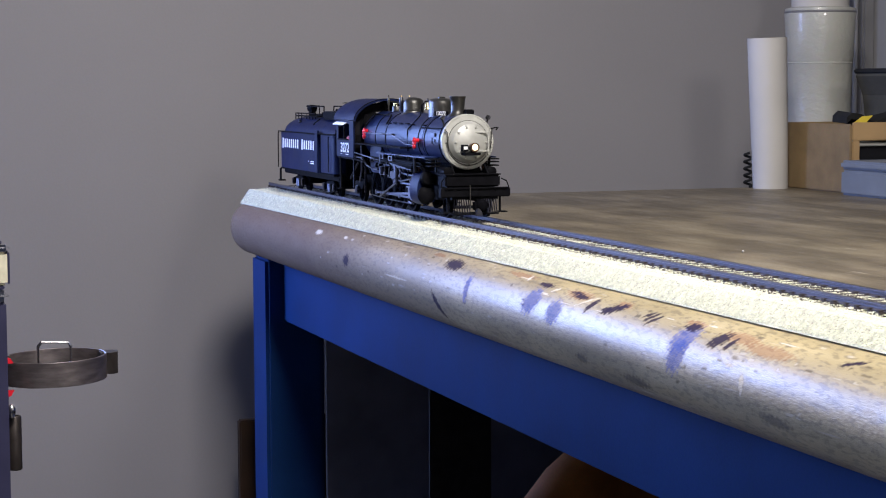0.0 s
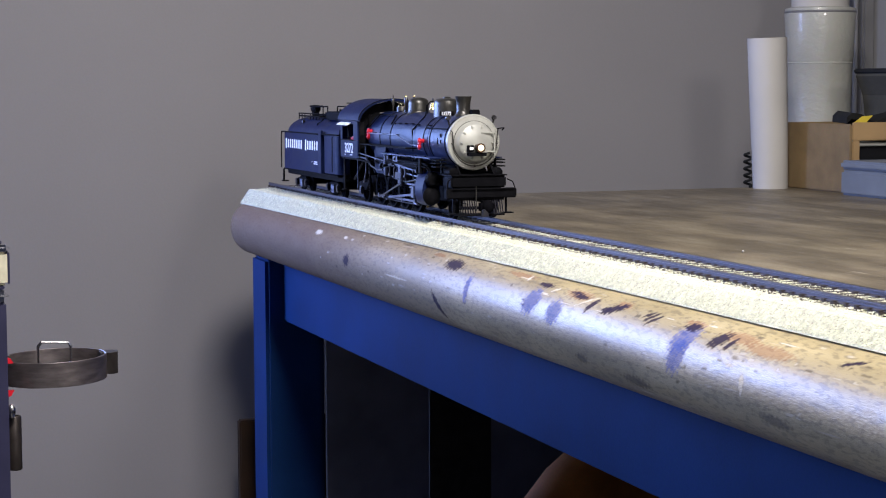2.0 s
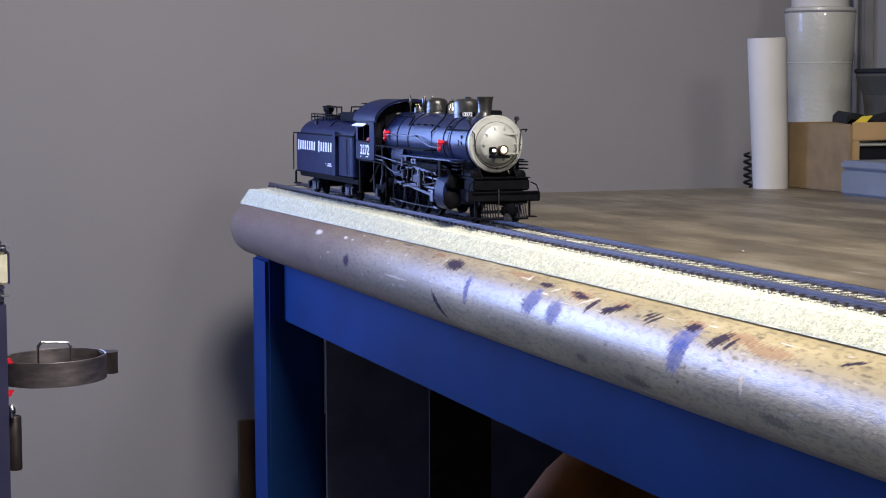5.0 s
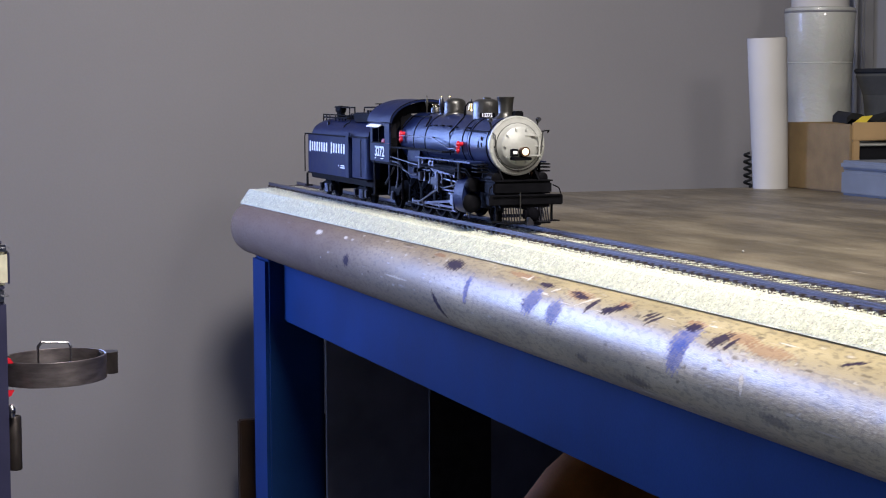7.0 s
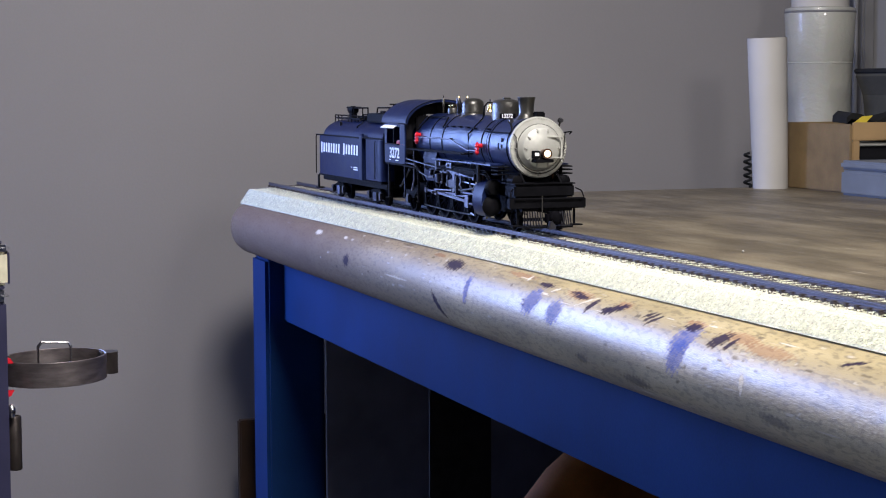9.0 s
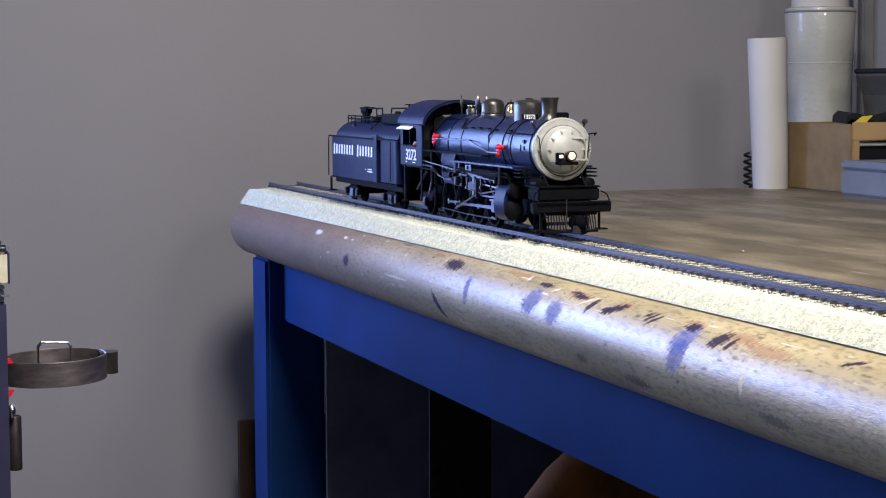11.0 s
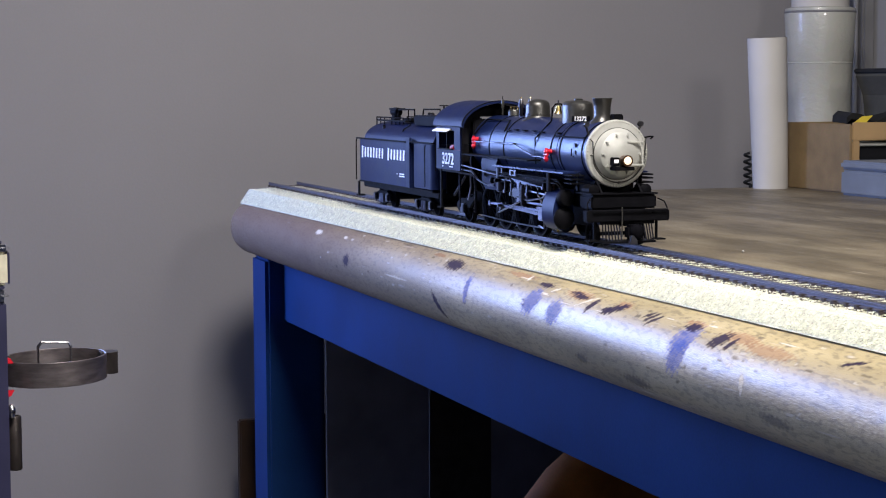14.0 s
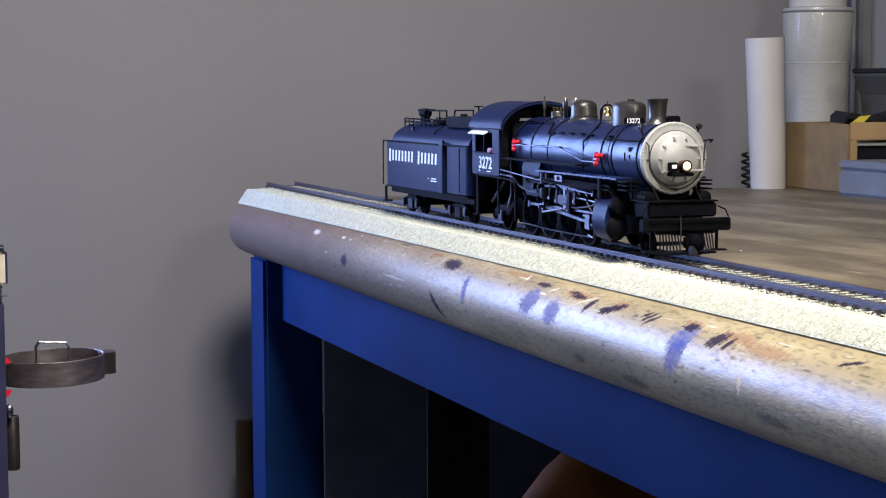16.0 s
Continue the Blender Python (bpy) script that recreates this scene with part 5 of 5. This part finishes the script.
def rods():
    for s in (-1, 1):
        quarter = 0.0 if s < 0 else -90.0
        y1, y2 = s * 0.0212, s * 0.0242
        x0 = DRIVERS[2]
        bm = B()
        for a, b in zip(DRIVERS, DRIVERS[1:]):
            b_box(bm, b - x0, a - x0, -0.0006, 0.0006, -0.0009, 0.0009)
        for a in DRIVERS:
            b_cyl(bm, (a - x0, -0.0009, 0), (a - x0, 0.0009, 0), 0.0023, seg=16)
        side = part("coupling_rod", bm, M_STEEL, LOCO, "bright steel coupling rod")
        MOVING.append((side, "coupling", (x0, y1, quarter)))
        bm = b_box(B(), 0, ROD, -0.0006, 0.0006, -0.0010, 0.0010)
        b_cyl(bm, (0, -0.0011, 0), (0, 0.0011, 0), 0.0027, seg=16)
        b_cyl(bm, (ROD, -0.0010, 0), (ROD, 0.0010, 0), 0.0019, seg=16)
        main = part("main_rod", bm, M_STEEL, LOCO, "bright steel main rod")
        MOVING.append((main, "main", (x0, y2, quarter)))
        bm = b_box(b_box(B(), -0.0042, 0.0042, -0.0016, 0.0016, -0.0034, 0.0050, 0.0006), -0.0060, 0.0060, -0.0024, 0.0024, 0.0051, 0.0066, 0.0004)
        b_cyl(bm, (0.004, 0, 0), (0.036, 0, 0), 0.0010, seg=10)
        cross = part("crosshead", bm, M_STEEL, LOCO, "bright crosshead with piston rod")
        MOVING.append((cross, "cross", (x0, s * 0.0280, quarter)))
        part("crosshead_guide", b_box(b_box(B(), -0.0925, -0.0370, -0.0018, 0.0018, 0.0068, 0.0082, 0.0003), -0.0925, -0.0885, -0.0018, 0.0018, 0.0082, 0.0190, 0.0003), M_STEEL, LOCO, "bright crosshead guide bar", pose(0, s * 0.0280, DR + 0.0008))
        part("guide_yoke", b_box(B(), -0.0945, -0.0925, min(s * 0.014, s * 0.0330), max(s * 0.014, s * 0.0330), 0.0225, 0.0380, 0.0004), M_DARKSTEEL, LOCO)
        # valve gear: link, radius rod, combination lever, eccentric rod, reach rod
        link = part("expansion_link", b_prism(B(), [(-0.1085, 0.0245), (-0.1050, 0.0245), (-0.1035, 0.0320), (-0.1050, 0.0400), (-0.1085, 0.0400), (-0.1070, 0.0320)], min(s * 0.0285, s * 0.0305), max(s * 0.0285, s * 0.0305), "y"), M_STEEL, LOCO, "curved expansion link")
        part("link_bracket", b_box(B(), -0.1150, -0.0990, min(s * 0.0306, s * 0.0318), max(s * 0.0306, s * 0.0318), 0.0290, 0.0345, 0.0005), M_DARKSTEEL, link)
        part("radius_rod", b_cyl(B(), (-0.1060, s * 0.0292, 0.0345), (-0.0520, s * 0.0292, 0.0325), 0.0008, seg=8), M_STEEL, LOCO, "thin bright radius rod")
        part("valve_stem", b_cyl(B(), (-0.0540, s * 0.0275, 0.0322), (-0.0360, s * 0.0275, 0.0322), 0.0008, seg=8), M_STEEL, LOCO)
        lever = part("combination_lever", b_cyl(b_cyl(B(), (-0.0530, s * 0.0302, 0.0345), (-0.0560, s * 0.0302, 0.0085), 0.0007, seg=8), (-0.0560, s * 0.0302, 0.0085), (-0.0650, s * 0.0302, 0.0100), 0.0006, seg=8), M_STEEL, LOCO, "upright combination lever")
        part("lever_pin", b_ball(B(), (-0.0530, s * 0.0302, 0.0340), 0.0012, seg=8), M_STEEL, lever)
        part("reach_rod", b_tube(B(), [(-0.1030, s * 0.0300, 0.0420), (-0.1500, s * 0.0310, 0.0430), (-0.2260, s * 0.0312, 0.0475)], 0.0006, 6), M_STEEL, LOCO)
        part("lifting_arm", b_box(B(), -0.1060, -0.0960, min(s * 0.0294, s * 0.0302), max(s * 0.0294, s * 0.0302), 0.0395, 0.0420, 0.0003), M_DARKSTEEL, LOCO)
        ecc = part("eccentric_rod", b_cyl(B(), (0, 0, 0), (0.0560, 0, 0), 0.0007, seg=8), M_STEEL, LOCO, "thin eccentric rod")
        MOVING.append((ecc, "eccentric", (x0, s * 0.0262, quarter)))
        crank = part("return_crank", b_cyl(b_box(B(), 0, 0.0052, -0.0005, 0.0005, -0.0009, 0.0009), (0, -0.0026, 0), (0, 0.0026, 0), 0.0011, seg=10), M_STEEL, LOCO, "return crank")
        MOVING.append((crank, "crank", (x0, s * 0.0260, quarter)))


rods()


# ---- tender ----
def tender():
    def rounded(x0, x1, half, z0, z1, r):
        """A plan outline with rounded corners, raised from z0 to z1."""
        pts = []
        for cx, cy, a0 in ((x1 - r, half - r, 0), (x0 + r, half - r, 90), (x0 + r, -half + r, 180), (x1 - r, -half + r, 270)):
            pts += [(cx + r * math.cos(radians(a0 + a)), cy + r * math.sin(radians(a0 + a))) for a in range(0, 91, 15)]
        return b_prism(B(), pts, z0, z1, "z")
    part("tank", rounded(-0.5090, -0.3620, 0.0316, 0.0225, 0.0612, 0.0030), M_FLAT, TENDER, "flat-sided tender tank")
    part("coal_bunker", rounded(-0.3540, -0.2960, 0.0316, 0.0235, 0.0612, 0.0090), M_FLAT, TENDER, "round-cornered coal bunker side")
    part("bunker_link", b_box(B(), -0.3630, -0.3535, -0.0308, 0.0308, 0.0225, 0.0612), M_FLAT, TENDER)
    crest = [(-0.0292 * math.cos(radians(a)), 0.0612 + 0.0165 * math.sin(radians(a)) ** 1.0) for a in range(0, 181, 9)]
    part("tank_top", b_prism(B(), crest, -0.5000, -0.3020), M_FLAT, TENDER, "rounded whaleback tank top")
    for s in (-1, 1):
        a, b = sorted((s * 0.0300, s * 0.0338))
        part("tank_ledge", b_box(B(), -0.5140, -0.3645, a, b, 0.0613, 0.0624, 0.0003), M_BLACK, TENDER, "dark ledge along the tank")
        part("tank_ledge", b_box(B(), -0.3530, -0.2940, a, b, 0.0620, 0.0630, 0.0003), M_BLACK, TENDER)
        part("upright_post", b_box(B(), -0.3640, -0.3535, min(s * 0.0310, s * 0.0332), max(s * 0.0310, s * 0.0332), 0.0225, 0.0660, 0.0004), M_FLAT, TENDER, "flat upright post between tank and bunker")
        part("corner_rail", b_tube(B(), [(-0.5125, s * 0.0330, 0.0615), (-0.5130, s * 0.0335, 0.0590), (-0.5130, s * 0.0335, 0.0225)], 0.0006, 6), M_BLACK, TENDER)
        part("bunker_rail", b_tube(B(), [(-0.3130, s * 0.0325, 0.0605), (-0.3130, s * 0.0330, 0.0590), (-0.3130, s * 0.0330, 0.0255)], 0.0005, 6), M_BLACK, TENDER)
        part("bottom_strip", b_box(B(), -0.5080, -0.2960, min(s * 0.0312, s * 0.0322), max(s * 0.0312, s * 0.0322), 0.0212, 0.0226), M_BLACK, TENDER)
        # lettering as plain bars, one for each character
        n_bar = 16
        for k in range(n_bar):
            if k == 8:
                continue
            x = (-0.4985 + 0.1330 * k / (n_bar - 1)) if s < 0 else (-0.3655 - 0.1330 * k / (n_bar - 1))
            tall = 0.0054 if k in (0, 9) else 0.0045
            lean = pose(x, s * 0.03163, 0.0494 + 0.0003 * k / 15)
            lean[0][2] = 0.20 * -s
            part("letter_bar", b_box(B(), -0.0021, 0.0021, -0.00012, 0.00012, -tall, tall), M_WHITE, TENDER, "plain leaning white lettering bar" if k == 0 else "", lean, smooth=0)
        for x, z, w in ((-0.3935, 0.0330, 0.002), (-0.3800, 0.0332, 0.013), (-0.3800, 0.0312, 0.015)):
            part("small_lettering", b_box(B(), x - w / 2, x + w / 2, min(s * 0.0315, s * 0.0317), max(s * 0.0315, s * 0.0317), z - 0.0005, z + 0.0005), M_WHITE, TENDER, smooth=0)
        part("deck_rail", b_tube(B(), [(-0.5060, s * 0.0150, 0.0720), (-0.5060, s * 0.0150, 0.0815), (-0.4700, s * 0.0150, 0.0815), (-0.4250, s * 0.0150, 0.0815), (-0.4250, s * 0.0150, 0.0760)], 0.0006, 6), M_BLACK, TENDER, "thin deck railing")
        for x in (-0.494, -0.4820, -0.4600, -0.4480, -0.4360):
            part("rail_post", b_cyl(B(), (x, s * 0.0150, 0.0745), (x, s * 0.0150, 0.0815), 0.0005, seg=6), M_BLACK, TENDER)
        part("deck_board", b_box(B(), -0.5000, -0.4150, min(s * 0.0135, s * 0.0165), max(s * 0.0135, s * 0.0165), 0.0780, 0.0795), M_BLACK, TENDER)
        part("rear_ladder", b_tube(B(), [(-0.5115, s * 0.0210, 0.0200), (-0.5115, s * 0.0210, 0.0640)], 0.0005, 6), M_BLACK, TENDER)
        part("end_step", b_box(B(), -0.5140, -0.5060, min(s * 0.0270, s * 0.0335), max(s * 0.0270, s * 0.0335), 0.0075, 0.0088), M_BLACK, TENDER)
        part("step_hanger", b_box(B(), -0.5120, -0.5085, min(s * 0.0310, s * 0.0325), max(s * 0.0310, s * 0.0325), 0.0088, 0.0212), M_BLACK, TENDER)
        part("deck_valve", b_cyl(B(), (-0.4600, s * 0.0225, 0.0715), (-0.4600, s * 0.0225, 0.0750), 0.0016, seg=10), M_DARKSTEEL, TENDER)
        part("lifting_ring", b_tube(B(), [(-0.4000, s * 0.0240, 0.0690), (-0.3960, s * 0.0245, 0.0720), (-0.3850, s * 0.0215, 0.0765)], 0.0007, 6), M_BLACK, TENDER)
    hatch = part("water_hatch", b_box(B(), -0.4420, -0.4150, -0.0110, 0.0110, 0.0780, 0.0815, 0.0008), M_BLACK, TENDER, "raised water hatch")
    part("hatch_guard", b_tube(B(), [(-0.4520, -0.0120, 0.0785), (-0.4480, -0.0120, 0.0890), (-0.4020, -0.0120, 0.0895), (-0.4020, -0.0120, 0.0785)], 0.0007, 6), M_BLACK, hatch, "bent guard rail")
    part("hatch_guard", b_tube(B(), [(-0.4520, 0.0120, 0.0785), (-0.4480, 0.0120, 0.0890), (-0.4020, 0.0120, 0.0895), (-0.4020, 0.0120, 0.0785)], 0.0007, 6), M_BLACK, hatch)
    part("guard_post", b_cyl(B(), (-0.4200, -0.0120, 0.0785), (-0.4200, -0.0120, 0.0893), 0.0006, seg=6), M_BLACK, hatch)
    lamp = part("backup_lamp", b_lathe(B(), [(0.0020, -0.502), (0.0038, -0.5005), (0.0042, -0.497), (0.0042, -0.487), (0.0034, -0.485)], pose(0, 0, 0.0862) @ AX, 24), M_BLACK, TENDER, "black backup lamp on the tank deck")
    part("lamp_visor", b_box(B(), -0.5010, -0.4780, -0.0050, 0.0050, 0.0880, 0.0898, 0.0006), M_BLACK, lamp)
    part("lamp_foot", b_box(B(), -0.4970, -0.4890, -0.0030, 0.0030, 0.0780, 0.0830), M_BLACK, lamp)
    part("oil_bunker", b_box(B(), -0.3880, -0.3100, -0.0180, 0.0180, 0.0760, 0.0848, 0.0015), M_BLACK, TENDER, "black bunker hatch box")
    wheel = part("hand_wheel", b_cyl(B(), (-0.3460, -0.004, 0.0848), (-0.3460, -0.004, 0.0935), 0.0007, seg=8), M_BLACK, TENDER, "hand wheel on a stem")
    part("wheel_rim", b_lathe(B(), [(0.0028, 0.0930), (0.0040, 0.0932), (0.0040, 0.0938), (0.0028, 0.0940)], pose(-0.3460, -0.004, 0), 20), M_BLACK, wheel)
    for x in (-0.402, -0.394, -0.335):
        part("deck_fitting", b_ball(b_cyl(B(), (x, 0.002, 0.0780), (x, 0.002, 0.0850), 0.0010, seg=8), (x, 0.002, 0.0855), 0.0020, (1, 1, 0.7), 10), M_DARKSTEEL, TENDER)
    part("tender_frame", b_box(B(), -0.5050, -0.2900, -0.0285, 0.0285, 0.0165, 0.0211, 0.0006), M_BLACK, TENDER, "black tender frame")
    part("front_plate", b_box(B(), -0.2955, -0.2935, -0.0200, 0.0200, 0.0212, 0.0600), M_BLACK, TENDER)
    part("drawbar", b_box(B(), -0.2899, -0.2600, -0.0030, 0.0030, 0.0150, 0.0172), M_DARKSTEEL, TENDER)
    part("rear_coupler", b_box(B(), -0.5240, -0.5051, -0.0028, 0.0028, 0.0100, 0.0160, 0.0008), M_DARKSTEEL, TENDER)
    tm, tt = wheel_mesh("truck_wheel", 0.0086, 0.0070), tyre_mesh(0.0086)
    for c in (-0.4620, -0.3400):
        truck = part("truck", b_box(B(), c - 0.0050, c + 0.0050, -0.0210, 0.0210, 0.0090, 0.0164, 0.0006), M_BLACK, TENDER, "four-wheeled truck bolster")
        for s in (-1, 1):
            a, b = sorted((s * 0.0212, s * 0.0235))
            part("side_frame", b_prism(B(), [(c - 0.0230, 0.0060), (c - 0.0130, 0.0060), (c - 0.0065, 0.0030), (c + 0.0065, 0.0030), (c + 0.0130, 0.0060), (c + 0.0230, 0.0060), (c + 0.0230, 0.0115), (c + 0.0100, 0.0145), (c - 0.0100, 0.0145), (c - 0.0230, 0.0115)], a, b, "y"), M_BLACK, truck, smooth=0)
            for x in (c - 0.0180, c + 0.0180):
                part("journal_box", b_box(B(), x - 0.0034, x + 0.0034, min(s * 0.0236, s * 0.0262), max(s * 0.0236, s * 0.0262), 0.0050, 0.0125, 0.0008), M_DARKSTEEL, truck)
            for x in (c - 0.004, c, c + 0.004):
                part("spring", b_cyl(B(), (x, s * 0.0243, 0.0040), (x, s * 0.0243, 0.0120), 0.0014, seg=8), M_STEEL, truck, "bright truck spring")
        for x in (c - 0.0180, c + 0.0180):
            for s in (-1, 1):
                w = part("truck_wheel", tm, M_BLACK, TENDER, "")
                part("tyre", tt, M_DARKSTEEL, w, "", Matrix.Identity(4) if s < 0 else Matrix.Rotation(math.pi, 4, "Z"))
                MOVING.append((w, "wheel", (x, s * 0.0172, 0.0086, 0.0)))
            part("axle", b_cyl(B(), (x, -0.0160, 0.0086), (x, 0.0160, 0.0086), 0.0014, seg=10), M_DARKSTEEL, TENDER)


tender()


# ---- motion ----
def travel(t):
    """The smokebox front's place at t, smoothly between the known seconds."""
    xs, vs = [a for a, _ in RUN], [b for _, b in RUN]
    k = max(i for i in range(len(xs) - 1) if xs[i] <= t + 1e-9)
    h = xs[k + 1] - xs[k]

    def rate(i):
        lo, hi = max(i - 1, 0), min(i + 1, len(xs) - 1)
        return (vs[hi] - vs[lo]) / (xs[hi] - xs[lo])
    u = (t - xs[k]) / h
    return ((2 * u ** 3 - 3 * u ** 2 + 1) * vs[k] + (u ** 3 - 2 * u ** 2 + u) * h * rate(k)
            + (-2 * u ** 3 + 3 * u ** 2) * vs[k + 1] + (u ** 3 - u ** 2) * h * rate(k + 1))


def motions():
    times = [k * 0.2 for k in range(81)]
    for ob in (LOCO, TENDER):
        walk(ob, [(t, pose(travel(t), 0, RAIL)) for t in times])
    for ob, kind, data in MOVING:
        rows = []
        for t in times:
            s = travel(t) - RUN[0][1]
            if kind == "wheel":
                x, y, r, lead = data
                rows.append((t, pose(x, y, r, 0, lead + math.degrees(s / r) + 40, 0)))
                continue
            x, y, lead = data
            turn = radians(lead + 40) + s / DR
            px, pz = x + PIN * math.cos(turn), DR - PIN * math.sin(turn)
            up = math.asin((DR - pz) / ROD)
            if kind == "coupling":
                rows.append((t, pose(px, y, pz)))
            elif kind == "main":
                rows.append((t, pose(px, y, pz, 0, -math.degrees(up), 0)))
            elif kind == "cross":
                rows.append((t, pose(px + ROD * math.cos(up), y, DR)))
            elif kind == "crank":
                rows.append((t, pose(px, y, pz, 0, math.degrees(turn) + 115, 0)))
            else:
                c = turn + radians(115)
                ex, ez = px + 0.0052 * math.cos(c), pz - 0.0052 * math.sin(c)
                rows.append((t, pose(ex, y + (0.001 if y > 0 else -0.001), ez, 0, -math.degrees(math.atan2(0.0255 - ez, -0.1068 - ex)), 0)))
        walk(ob, rows)


motions()
